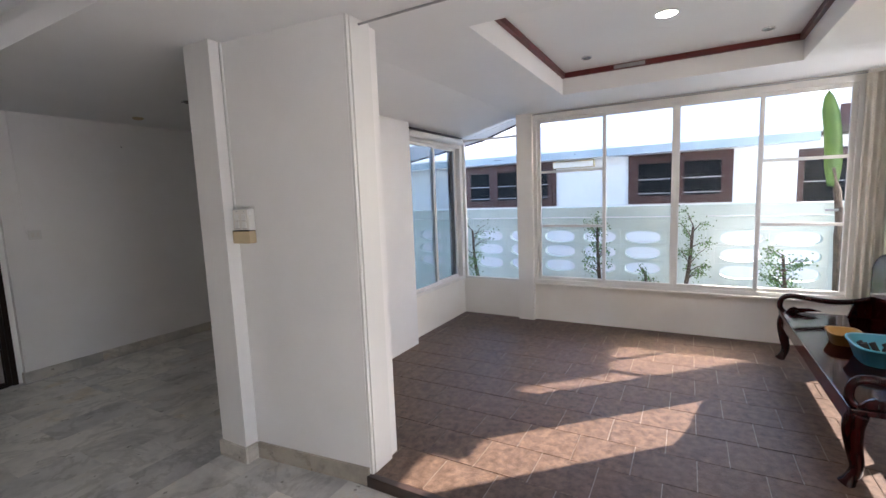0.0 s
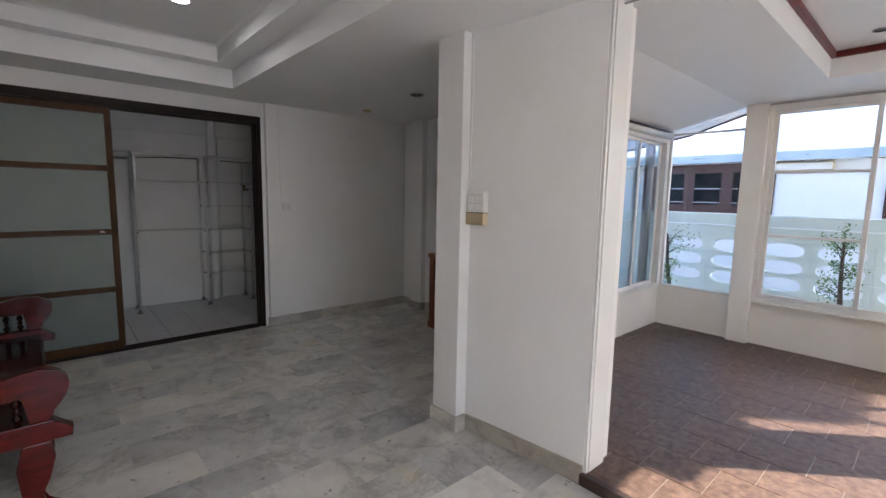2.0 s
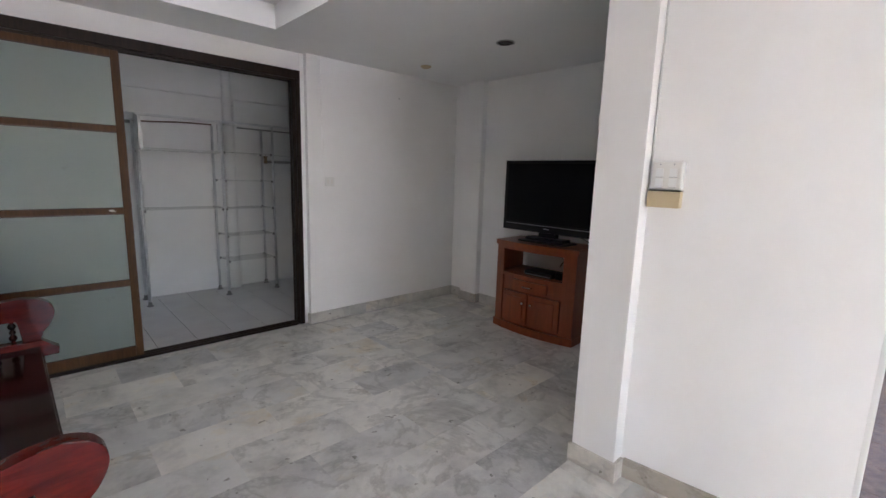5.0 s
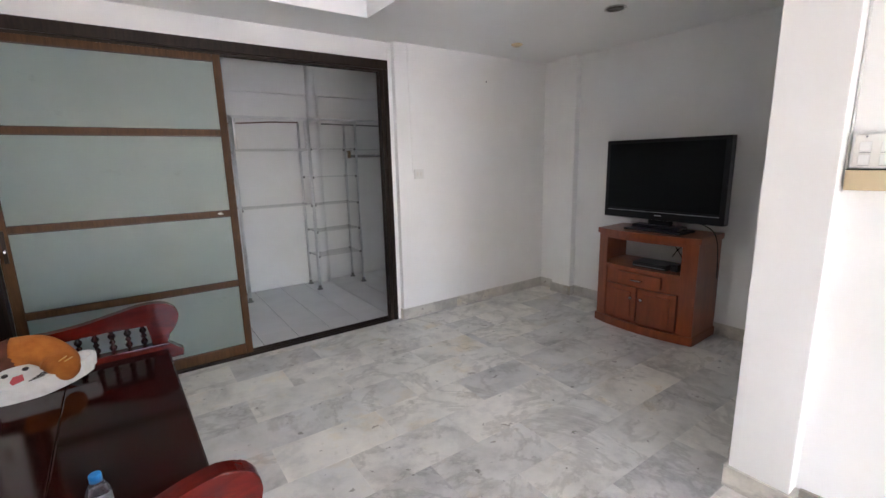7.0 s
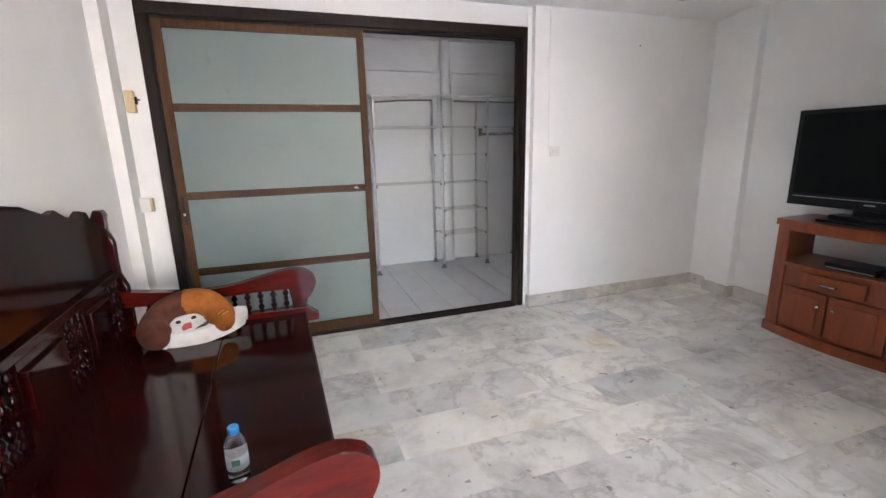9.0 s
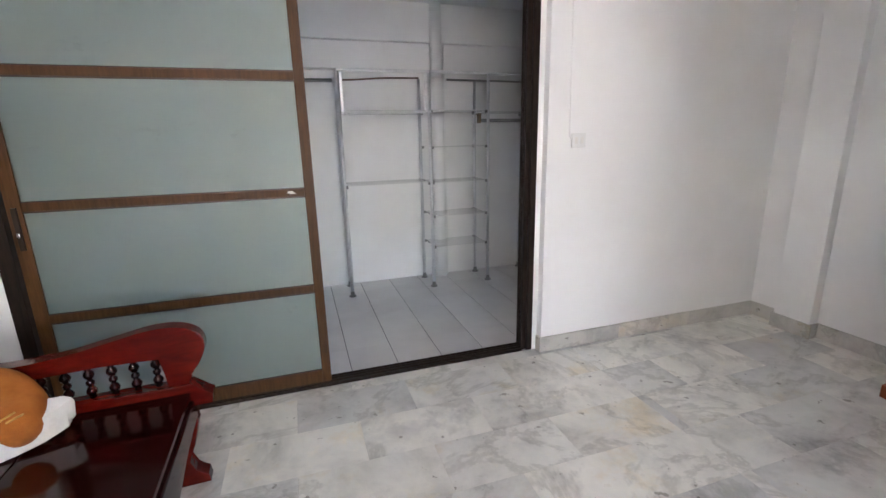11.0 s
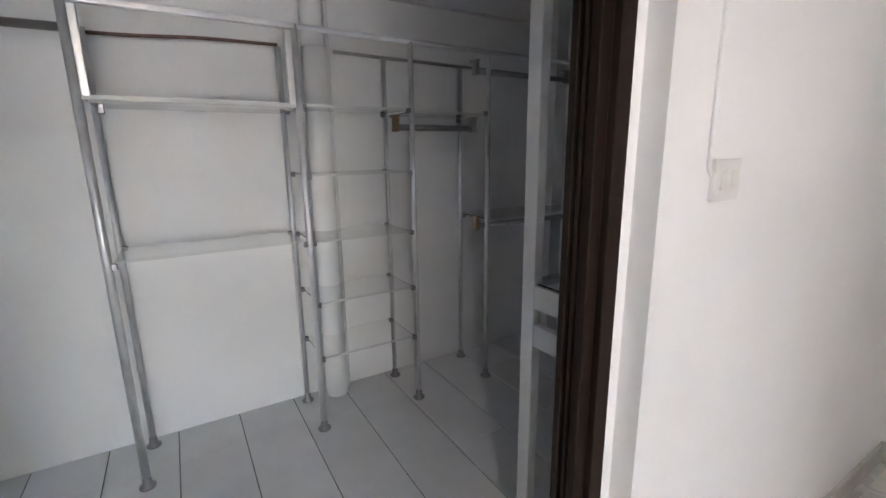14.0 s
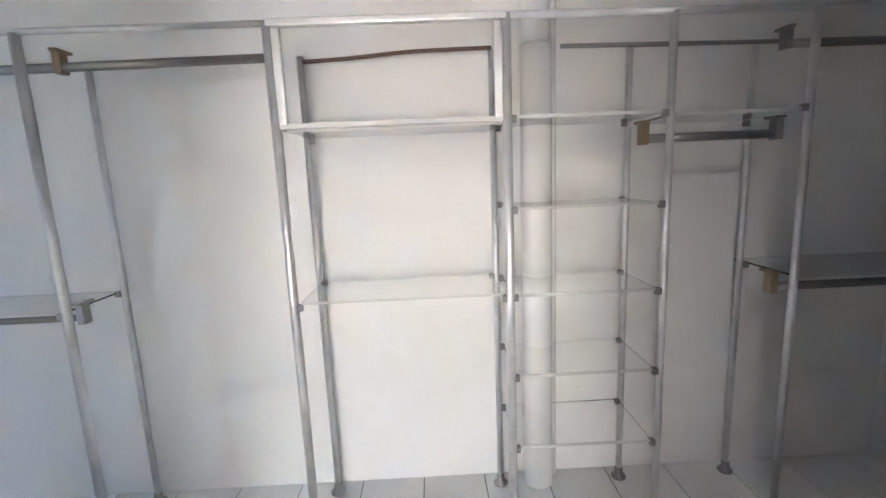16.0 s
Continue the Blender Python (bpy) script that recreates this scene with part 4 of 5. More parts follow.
part("pull_knob", boxes((-0.957, YD - 0.032, 1.70, -0.945, YD - 0.012, 1.745), (-0.946, YD - 0.025, 1.722, -0.93, YD - 0.018, 1.732), bevel=0.002), BLACK, t, "small dark knob")
socket = thing("wall_socket", (-0.985, YD, 1.08), "white surface-mounted socket box beside the sliding door", "socket")
part("box", boxes((-1.022, YD - 0.055, 1.035, -0.963, YD, 1.125), bevel=0.004), WHITE_PVC, socket)
part("plate", boxes((-0.963, YD - 0.052, 1.037, -0.952, YD - 0.002, 1.123), bevel=0.002), BEIGE_PVC, socket, "yellowed side plate")
single("wall_cable", tube(bmesh.new(), [(1.945, 2.016, 2.44), (1.945, 2.016, 1.40), (1.95, 2.016, 1.34)], 0.0045, 6), LIP, "thin grey cable down the partition wall", "cable", group="wall cables")
single("wall_cable", tube(bmesh.new(), [(1.935, YR - 0.004, ZC - 0.004), (1.955, YR - 0.004, 1.37), (1.972, YR - 0.004, 1.352)], 0.005, 8), WALL, "thin white painted cable down to the wall socket", "cable", group="wall cables")
single("wall_cable", boxes((-0.992, YD - 0.0014, 1.78, -0.978, YD, ZC - 0.005)), WALL, "painted cable strip beside the sliding door", "cable", group="wall cables")



def downlight(x, y, z, r, lit, label):
    t = thing("downlight", (x, y, z), label, "ceiling light", group="recessed ceiling lights", turn=0)
    part("ring", lathe(bmesh.new(), (0, 0, 0), [(r, 0.002), (r * 1.18, -0.001), (r * 1.2, -0.007), (r * 1.0, -0.009), (r * 0.96, 0.002)], 28), CHROME if not lit else WHITE_PVC, t)
    part("lens", lathe(bmesh.new(), (0, 0, 0), [(r * 0.95, -0.001), (r * 0.95, -0.006), (r * 0.5, -0.0065)], 28), LAMP if lit else LAMP_OFF, t, "glowing white lens" if lit else "unlit glass lens")


downlight(2.69, 3.50, ZC, 0.06, False, "round unlit recessed ceiling light")
downlight(0.757, 3.55, ZL, 0.05, True, "round lit recessed ceiling light")
downlight(3.54, -0.12, ZU, 0.06, True, "round lit recessed ceiling light in the sunroom")
downlight(4.18, 0.49, ZU, 0.035, False, "small dark recessed spotlight")
downlight(4.27, -0.73, ZU, 0.035, False, "small dark recessed spotlight")
# Small ceiling rose near the alcove corner.
sd_ = thing("ceiling_rose", (2.79, 4.54, ZC), "small yellowed ceiling rose", "ceiling rose", turn=0)
part("body", lathe(bmesh.new(), (0, 0, 0), [(0.05, 0.001), (0.05, -0.008), (0.03, -0.02), (0.012, -0.022)], 20), BEIGE_PVC, sd_)
single("nail", lathe(bmesh.new(), (2.82, YR - 0.003, 2.2), [(0.004, -0.006), (0.004, 0.006)], 8), BLACK, "small dark nail in the wall", "nail")


# ---- closet racks ----
Y1, Y2 = 6.65, 6.975
posts = {}


def rack_post(x, y, z1=1.93, joints=(), r=0.014):
    t = thing("rack_post", (x, y, ZK), "slim chrome wardrobe post on a flanged foot", "post", group="wardrobe posts")
    part("tube", tube(bmesh.new(), [(x, y, ZK + 0.012), (x, y, z1)], r, 12), STEEL, t)
    part("foot", lathe(bmesh.new(), (x, y, ZK), [(0.034, 0.0), (0.034, 0.008), (0.02, 0.014), (0.017, 0.05), (0.015, 0.052)], 14), DARK_ROD, t, "dark flanged foot")
    for z, dx, dy in joints:
        part("clip", boxes((x - 0.011 + dx, y - 0.011 + dy, z - 0.016, x + 0.011 + dx, y + 0.011 + dy, z + 0.010), bevel=0.003), DARK_ROD, t)
    return t


LADDER = (1.62, 1.30, 0.975, 0.655, 0.355)
rack_post(0.785, Y1, 1.96, [(0.975, 0.02, 0), (1.62, 0.02, 0)], 0.017)
rack_post(0.80, Y2, 1.93, [(0.985, 0.02, 0), (1.60, 0.02, 0)])
rack_post(1.585, Y1, 1.96, [(z, 0.02, 0) for z in LADDER] + [(0.975, -0.02, 0)], 0.017)
rack_post(1.58, Y2, 1.93, [(z, 0.02, -0.01) for z in LADDER] + [(0.985, -0.02, -0.01)])
rack_post(2.162, Y1, 1.95, [(z, -0.02, 0) for z in LADDER])
rack_post(2.155, Y2, 1.93, [(z, -0.02, -0.01) for z in LADDER])
rack_post(2.66, Y1, 1.95, [(1.62, -0.02, 0)])
rack_post(2.68, Y2, 1.93, [(0.985, 0.02, -0.01), (1.60, -0.02, -0.01)])
rack_post(-0.04, Y1, 1.95, [(0.985, -0.02, 0)], 0.017)
rack_post(-0.05, Y2, 1.93, [(0.985, -0.02, -0.01)])
rack_post(3.44, 6.34, 1.93, [(1.60, 0, -0.02)])
rack_post(3.44, 5.75, 1.93, [(1.60, 0, -0.02)])


def bar(name, pts, r, mat, label, group=""):
    return single(name, tube(bmesh.new(), pts, r, 10), mat, label, name.replace("_", " "), group)


head = thing("header_frame", (1.185, Y1, 1.95), "bright aluminium rectangular header frame between two posts", "frame")
part("top_bar", boxes((0.785, Y1 - 0.018, 1.942, 1.585, Y1 + 0.018, 1.966), bevel=0.004), STEEL, head)
for x in (0.815, 1.555):
    part("side_bar", boxes((x - 0.014, Y1 - 0.02, 1.62, x + 0.014, Y1 + 0.005, 1.935), bevel=0.004), STEEL, head)
part("bottom_bar", boxes((0.80, Y1 - 0.016, 1.61, 1.57, Y1 + 0.006, 1.628), bevel=0.003), LIP, head)
bar("top_rail", [(1.585, Y1, 1.955), (3.56, Y1, 1.945)], 0.013, STEEL, "chrome rail along the front posts", "closet rails")
bar("top_rail", [(-1.27, Y1, 1.955), (0.785, Y1, 1.955)], 0.011, STEEL, "chrome rail along the front posts", "closet rails")
bar("back_rail", [(1.86, Y2 - 0.02, 1.93), (3.56, Y2 - 0.02, 1.91)], 0.009, DARK_ROD, "dark thin rail along the back posts", "closet rails")
bar("back_rail", smooth_line([(0.80, Y2, 1.91), (1.0, Y2, 1.918), (1.25, Y2, 1.935), (1.58, Y2, 1.94)], 4), 0.008, OLD_WOOD, "warped reddish wooden rail", "closet rails")
bar("top_rail", [(3.50, 6.62, 1.945), (3.50, 5.25, 1.945)], 0.012, STEEL, "chrome rail along the side wall", "closet rails")
bar("back_rail", [(3.54, 6.62, 1.86), (3.54, 5.25, 1.86)], 0.009, DARK_ROD, "dark thin rail along the side wall", "closet rails")


def hang_rod(pts, label, r=0.0165, brackets=()):
    t = thing("hanging_rod", pts[0], label, "clothes rod", group="closet hanging rods")
    part("rod", tube(bmesh.new(), pts, r, 12), DARK_ROD, t)
    for (x, y, z), mat in brackets:
        part("bracket", boxes((x - 0.014, y - 0.02, z - 0.022, x + 0.014, y + 0.02, z + 0.055), (x - 0.014, y - 0.03, z + 0.055, x + 0.014, y + 0.05, z + 0.065), bevel=0.003), mat, t)


hang_rod([(2.10, 6.72, 1.535), (2.60, 6.72, 1.535)], "short dark clothes rod under a glass shelf", brackets=[((2.10, 6.72, 1.535), BRACKET), ((2.60, 6.72, 1.535), DARK_ROD)])
hang_rod([(2.62, 6.71, 0.95), (3.56, 6.71, 0.95)], "dark clothes rod under a lower glass shelf", brackets=[((2.62, 6.71, 0.95), BRACKET), ((3.5, 6.71, 0.95), DARK_ROD)])
hang_rod([(2.72, 6.86, 1.885), (3.52, 6.86, 1.885)], "dark clothes rod near the top rail", brackets=[((2.72, 6.86, 1.885), DARK_ROD), ((3.5, 6.86, 1.885), DARK_ROD)])
hang_rod([(-1.27, 6.80, 1.865), (0.76, 6.80, 1.885)], "long dark clothes rod near the top rail", brackets=[((-0.02, 6.80, 1.875), BRACKET)])
hang_rod([(-1.27, 6.75, 0.945), (-0.05, 6.75, 0.945)], "clothes rod under a lower glass shelf", 0.013, brackets=[((-0.06, 6.75, 0.945), DARK_ROD)])
hang_rod([(3.42, 6.36, 1.535), (3.42, 5.55, 1.535)], "dark clothes rod along the side wall", brackets=[((3.42, 6.34, 1.535), DARK_ROD)])


def glass_shelf(x0, y0, x1, y1, z):
    ob = single("glass_shelf", boxes((x0, y0, z, x1, y1, z + 0.006)), SHELF_GLASS, "clear glass shelf clipped between chrome posts", "shelf", group="closet glass shelves")
    ob.visible_shadow = False
    strip = part("front_lip", boxes((x0, y0 - 0.003, z - 0.003, x1, y0, z + 0.008)), LIP, ob, "pale metal lip")
    return ob


glass_shelf(0.81, Y1, 1.56, Y2, 0.985)
for z in LADDER:
    glass_shelf(1.605, Y1, 2.14, Y2, z)
glass_shelf(2.18, Y1, 2.645, Y2, 1.61)
glass_shelf(0.81, Y1 + 0.02, 1.56, Y2, 1.605)
glass_shelf(2.70, Y1 + 0.03, 3.56, 7.04, 0.99)
glass_shelf(-1.27, Y1 + 0.03, -0.07, Y2, 0.985)
glass_shelf(3.40, 5.6, 3.57, 6.32, 1.60)

pipe = thing("drain_pipe", (1.765, 6.98, ZK), "white plastic drain pipe up the closet wall", "pipe")
part("lower_pipe", tube(bmesh.new(), [(1.765, 6.98, ZK), (1.765, 6.98, 1.945)], 0.066, 20), WALL, pipe)
part("upper_pipe", tube(bmesh.new(), [(1.765, 6.99, 1.945), (1.765, 6.99, 2.6)], 0.058, 20), WALL, pipe)
part("side_pipe", tube(bmesh.new(), [(1.846, 7.02, ZK), (1.846, 7.02, 2.6)], 0.014, 10), WALL, pipe)

# white open-framed dresser just inside the door
dresser = thing("dresser_frame", (2.22, 5.38, ZK), "white open wooden frame unit with a glass shelf", "shelf unit")
for x, y in ((1.978, 5.50), (1.978, 5.16), (2.538, 5.50), (2.538, 5.16)):
    part("upright", boxes((x - 0.017, y - 0.027, ZK, x + 0.017, y + 0.027, 2.25), bevel=0.003), WHITE_PVC, dresser)
for z0, z1 in ((0.925, 1.0), (0.80, 0.872)):
    for x in (1.978, 2.538):
        part("side_rail", boxes((x - 0.014, 5.187, z0, x + 0.014, 5.473, z1), bevel=0.003), WHITE_PVC, dresser)
    part("cross_rail", boxes((1.995, 5.15, z0, 2.521, 5.17, z1), bevel=0.003), WHITE_PVC, dresser)
part("inner_lip", boxes((1.995, 5.48, 0.985, 2.521, 5.515, 1.003), (1.995, 5.145, 0.985, 2.521, 5.17, 1.003)), GREY_PLASTIC, dresser)
p = part("glass_top", boxes((1.968, 5.15, 1.004, 2.543, 5.51, 1.010)), SHELF_GLASS, dresser)
p.visible_shadow = False
part("top_rail", boxes((1.961, 5.187, 2.19, 1.995, 5.473, 2.25), (2.521, 5.187, 2.19, 2.555, 5.473, 2.25)), WHITE_PVC, dresser)


# ---- sunroom things ----
bench = thing("carved_bench", (4.0, -1.3, ZS), "dark polished carved wooden bench by the window", "bench")
bx0, bx1, by0, by1, bz = 2.98, 4.93, -0.965, -1.55, 0.47
part("seat", boxes((bx0, by1, bz - 0.03, bx1, by0, bz), bevel=0.006), ROSEWOOD, bench, "glossy dark seat board")
part("front_rail", boxes((bx0 + 0.05, by0 - 0.035, bz - 0.12, bx1 - 0.05, by0 - 0.012, bz - 0.03), bevel=0.006), ROSEWOOD_LIT, bench)
for x in (bx0 + 0.01, bx1 - 0.09):
    for y, s in ((by0, 1), (by1, -1)):
        bm = bmesh.new()
        pts = smooth_line([(x + 0.04, y - s * 0.045, bz - 0.03), (x + 0.045, y - s * 0.03, 0.36), (x + 0.05, y - s * 0.04, 0.25), (x + 0.045, y - s * 0.055, 0.15), (x + 0.04, y - s * 0.03, 0.085), (x + 0.04, y - s * 0.02, ZS)], 4)
        tube(bm, pts, [0.046, 0.047, 0.047, 0.046, 0.045, 0.043, 0.041, 0.038, 0.036, 0.034, 0.032, 0.03, 0.028, 0.028, 0.028, 0.028, 0.029, 0.032, 0.036, 0.038, 0.04][: len(pts)], 12)
        part("leg", bm, ROSEWOOD, bench)
for x in (bx0 + 0.03, bx1 - 0.06):
    bm = bmesh.new()
    pts = smooth_line([(x, -0.99, bz + 0.005), (x, -0.965, bz + 0.05), (x, -0.975, bz + 0.115), (x, -1.03, bz + 0.145), (x, -1.15, bz + 0.13), (x, -1.30, bz + 0.115), (x, -1.45, bz + 0.13), (x, -1.54, bz + 0.16)], 4)
    tube(bm, pts, 0.021, 10)
    part("arm", bm, ROSEWOOD, bench, "thin scrolled arm")
    bm = bmesh.new()
    plate(bm, [(-1.0, bz), (-1.03, bz + 0.04), (-1.06, bz + 0.055), (-1.09, bz + 0.04), (-1.16, bz + 0.05), (-1.24, bz + 0.03), (-1.15, bz + 0.02), (-1.08, bz)], 0.02, "x", x - 0.01, 0.003)
    part("carved_leaf", bm, ROSEWOOD, bench)
    bm = bmesh.new()
    plate(bm, [(-1.40, bz), (-1.43, bz + 0.10), (-1.50, bz + 0.14), (-1.58, bz + 0.16), (-1.58, bz)], 0.025, "x", x - 0.012, 0.003)
    part("arm_panel", bm, ROSEWOOD, bench)
bm = bmesh.new()
crest = [(bx0, 0.86), (bx0 + 0.15, 0.98), (bx0 + 0.5, 1.05), (bx0 + 0.975, 1.2), (bx1 - 0.5, 1.05), (bx1 - 0.15, 0.98), (bx1, 0.86)]
plate(bm, [(bx0, bz)] + [(p.x, p.y) for p in smooth_line([(a, b, 0) for a, b in crest], 5)] + [(bx1, bz)], 0.03, "y", by1 - 0.02, 0.005)
part("backrest", bm, ROSEWOOD, bench, "dark backrest with waved top")


def tub(name, x, y, z, rx, ry, h, mat, label, category):
    t = thing(name, (x, y, z), label, category)
    bm = bmesh.new()
    n = 24
    def ring(sx, sy, zz):
        return [bm.verts.new((x + sx * abs(math.cos(a)) ** 0.6 * math.copysign(1, math.cos(a)), y + sy * abs(math.sin(a)) ** 0.6 * math.copysign(1, math.sin(a)), zz)) for a in (2 * math.pi * k / n for k in range(n))]
    rings = [ring(rx * 0.75, ry * 0.75, z + 0.001), ring(rx * 0.95, ry * 0.95, z + h), ring(rx * 1.04, ry * 1.04, z + h), ring(rx * 1.04, ry * 1.04, z + h - 0.012), ring(rx * 1.0, ry * 1.0, z + h - 0.008), ring(rx * 0.92, ry * 0.92, z + h - 0.004), ring(rx * 0.73, ry * 0.73, z + 0.006)]
    order = [0, 4, 3, 2, 5, 6]
    rr = [rings[k] for k in order]
    for a, b in zip(rr, rr[1:]):
        for k in range(n):
            bm.faces.new((a[k], a[(k + 1) % n], b[(k + 1) % n], b[k])).smooth = True
    bm.faces.new(rr[0][::-1])
    bm.faces.new(rr[-1])
    for v in rings[1]:
        bm.verts.remove(v)
    part("shell", bm, mat, t)
    return t


tub("yellow_bowl", 4.10, -1.20, bz, 0.11, 0.09, 0.085, YELLOW, "small yellow plastic bowl on the carved bench", "bowl")
basin = tub("blue_basin", 3.78, -1.30, bz, 0.19, 0.15, 0.115, BLUE_BASIN, "rectangular light blue plastic basin on the carved bench", "basin")
bm = bmesh.new()
rng = random.Random(4)
for k in range(9):
    a = Vector((3.78 + rng.uniform(-0.1, 0.1), -1.30 + rng.uniform(-0.07, 0.07), bz + 0.03))
    tube(bm, [a, a + Vector((rng.uniform(-0.06, 0.06), rng.uniform(-0.05, 0.05), rng.uniform(0.04, 0.09)))], 0.016, 7)
single("basin_clutter", bm, DARK_PATCH, "dark odds and ends inside the blue basin", "clutter")


# ---- outside ----
ZG = -0.25
structure("ground", boxes((-60, -60, ZG - 0.3, 60, 60, ZG - 0.0)), CONCRETE, "worn grey concrete yard reaching far off", "ground")
XG = 6.7
gw = thing("garden_wall", (XG, 0, ZG), "pale blue-grey garden wall with rows of rounded openings", "garden wall")
tagged(gw, kind="structure")
CW, RH = 0.545, 0.21
rows_z = (0.395, 0.605, 0.815)
GY0, N = -7.1, 26


def vent_mesh():
    """A concrete vent block with a rounded eight-sided hole, centred."""
    bm = bmesh.new()
    w, h, d = CW / 2 - 0.001, RH / 2 - 0.001, 0.05
    hole = [(0.215, 0.0), (0.205, 0.035), (0.15, 0.068), (0.07, 0.08), (0.0, 0.083), (-0.07, 0.08), (-0.15, 0.068), (-0.205, 0.035)]
    hole = hole + [(-a, -b) for a, b in hole]
    outer = [(w, 0), (w, h * 0.5), (w, h), (w * 0.4, h), (0, h), (-w * 0.4, h), (-w, h), (-w, h * 0.5)]
    outer = outer + [(-a, -b) for a, b in outer]
    rings = []
    for dx in (-d, d):
        o = [bm.verts.new((dx, a, b)) for a, b in outer]
        i = [bm.verts.new((dx, a, b)) for a, b in hole]
        rings.append((o, i))
    n = len(hole)
    (o0, i0), (o1, i1) = rings
    for k in range(n):
        j = (k + 1) % n
        bm.faces.new((o0[k], o0[j], i0[j], i0[k]))
        bm.faces.new((o1[k], i1[k], i1[j], o1[j]))
        bm.faces.new((i0[k], i0[j], i1[j], i1[k]))
        bm.faces.new((o0[k], o1[k], o1[j], o0[j]))
    return mesh_of("vent_block", bm, GARDEN_PAINT)


VENT = vent_mesh()
for k in range(N):
    if k % 6 == 0:
        part("pier", boxes((XG - 0.07, GY0 + k * CW + 0.1, ZG, XG + 0.07, GY0 + k * CW + CW - 0.1, 1.20), bevel=0.006), GARDEN_PAINT, gw)
        part("pier_infill", boxes((XG - 0.05, GY0 + k * CW, ZG, XG + 0.05, GY0 + k * CW + 0.1, 1.18), (XG - 0.05, GY0 + k * CW + CW - 0.1, ZG, XG + 0.05, GY0 + k * CW + CW, 1.18)), GARDEN_PAINT, gw)
        continue
    for z in rows_z:
        piece("vent_block", VENT, gw, (0, GY0 + (k + 0.5) * CW, z - ZG + 0.105))
    y0 = GY0 + k * CW
    part("wall_panel", boxes((XG - 0.045, y0, ZG, XG + 0.045, y0 + CW, rows_z[0]), (XG - 0.045, y0, rows_z[2] + RH, XG + 0.045, y0 + CW, 1.18)), GARDEN_PAINT, gw)
part("coping", boxes((XG - 0.09, GY0, 1.20, XG + 0.09, GY0 + N * CW, 1.335), bevel=0.006), GARDEN_PAINT, gw)

XN = 8.6
nb = thing("neighbour_house", (XN + 2, 2, ZG), "white rendered neighbouring house with brown windows", "house")
wall = part("wall", boxes((XN, -1.66, ZG, XN + 0.2, 10.0, 2.20), (XN + 0.2, -1.66, ZG, XN + 6, -1.46, 2.20)), NEIGHBOUR, nb)
roof = part("roof", boxes((XN - 0.32, -1.84, 2.13, XN - 0.27, 10.2, 2.255)), FASCIA, nb, "blue-grey fascia board")
bm = bmesh.new()
plate(bm, [(XN - 0.34, 2.255), (XN + 3.0, 3.68), (XN + 3.0, 3.74), (XN - 0.34, 2.285)], 12.1, "y", -1.87)
part("roof_sheet", bm, ROOF, roof, "bright white metal roof sheet")
part("soffit", boxes((XN - 0.27, -1.8, 2.13, XN, 10.1, 2.15)), NEIGHBOUR, nb)


def brown_window(y0, y1, z0, z1, parent, x=XN):
    w = part("window", boxes((x - 0.03, y0, z0, x + 0.05, y0 + 0.07, z1), (x - 0.03, y1 - 0.07, z0, x + 0.05, y1, z1), (x - 0.03, y0 + 0.07, z1 - 0.07, x + 0.05, y1 - 0.07, z1), (x - 0.03, y0 + 0.07, z0, x + 0.05, y1 - 0.07, z0 + 0.06), bevel=0.004), WINDOW_BROWN, parent, "dark red-brown wooden casement window")
    n = max(1, round((y1 - y0) / 0.75))
    for k in range(n):
        a, b = y0 + 0.07 + (y1 - y0 - 0.14) * k / n, y0 + 0.07 + (y1 - y0 - 0.14) * (k + 1) / n
        part("casement", boxes((x - 0.045, a, z0 + 0.06, x - 0.005, a + 0.085, z1 - 0.07), (x - 0.045, b - 0.085, z0 + 0.06, x - 0.005, b, z1 - 0.07), (x - 0.045, a + 0.085, z1 - 0.145, x - 0.005, b - 0.085, z1 - 0.07), (x - 0.045, a + 0.085, z0 + 0.06, x - 0.005, b - 0.085, z0 + 0.13)), WINDOW_BROWN, w)
        part("pane", boxes((x - 0.02, a + 0.045, z0 + 0.10, x - 0.012, b - 0.045, z1 - 0.115)), DARK_GLASS, w, "dark reflecting pane")
        for f in (0.08, 0.50):
            z = z0 + 0.12 + (z1 - z0 - 0.26) * f
            part("window_bar", boxes((x - 0.032, a + 0.085, z, x - 0.02, b - 0.085, z + 0.016)), GREY_PLASTIC, w)


S = (XN - 0.3) / 8.5
brown_window(-0.25 - 0.626 * S, -0.25 + 0.924 * S, 1.30, 2.12, nb)
brown_window(-0.25 + 2.2 * S, -0.25 + 4.15 * S, 1.30, 2.12, nb)
lampbox = thing("wall_lamp", (XN - 0.05, 1.57, 1.98), "beige fluorescent lamp housing under the neighbour's eave", "wall lamp")
part("housing", boxes((XN - 0.10, -0.244 + 1.484 * S, 1.98, XN, -0.244 + 2.234 * S, 2.11), bevel=0.01), BEIGE_PVC, lampbox)
part("cover", boxes((XN - 0.13, -0.244 + 1.50 * S, 1.99, XN - 0.10, -0.244 + 2.22 * S, 2.09), bevel=0.012), CREAM, lampbox, "pale lamp cover")

# an added unseen block that shades the sunroom, and a brown timber house
up = thing("sun_blocker", (12, -5.2, ZG), "unseen white block on columns, added to keep the sun off", "building")
part("wall", boxes((10.8, -7.1, 5.9, 15, -3.2, 9.5)), NEIGHBOUR, up)
for y in (-7.0, -3.6):
    part("column", boxes((14.0, y, ZG, 14.3, y + 0.3, 5.9)), NEIGHBOUR, up)
far = thing("timber_house", (10.5, -3.2, ZG), "brown timber house with a red-brown shuttered window", "house")
part("wall", boxes((9.6, -6.6, ZG, 9.8, -1.6, 2.3)), NEIGHBOUR, far)
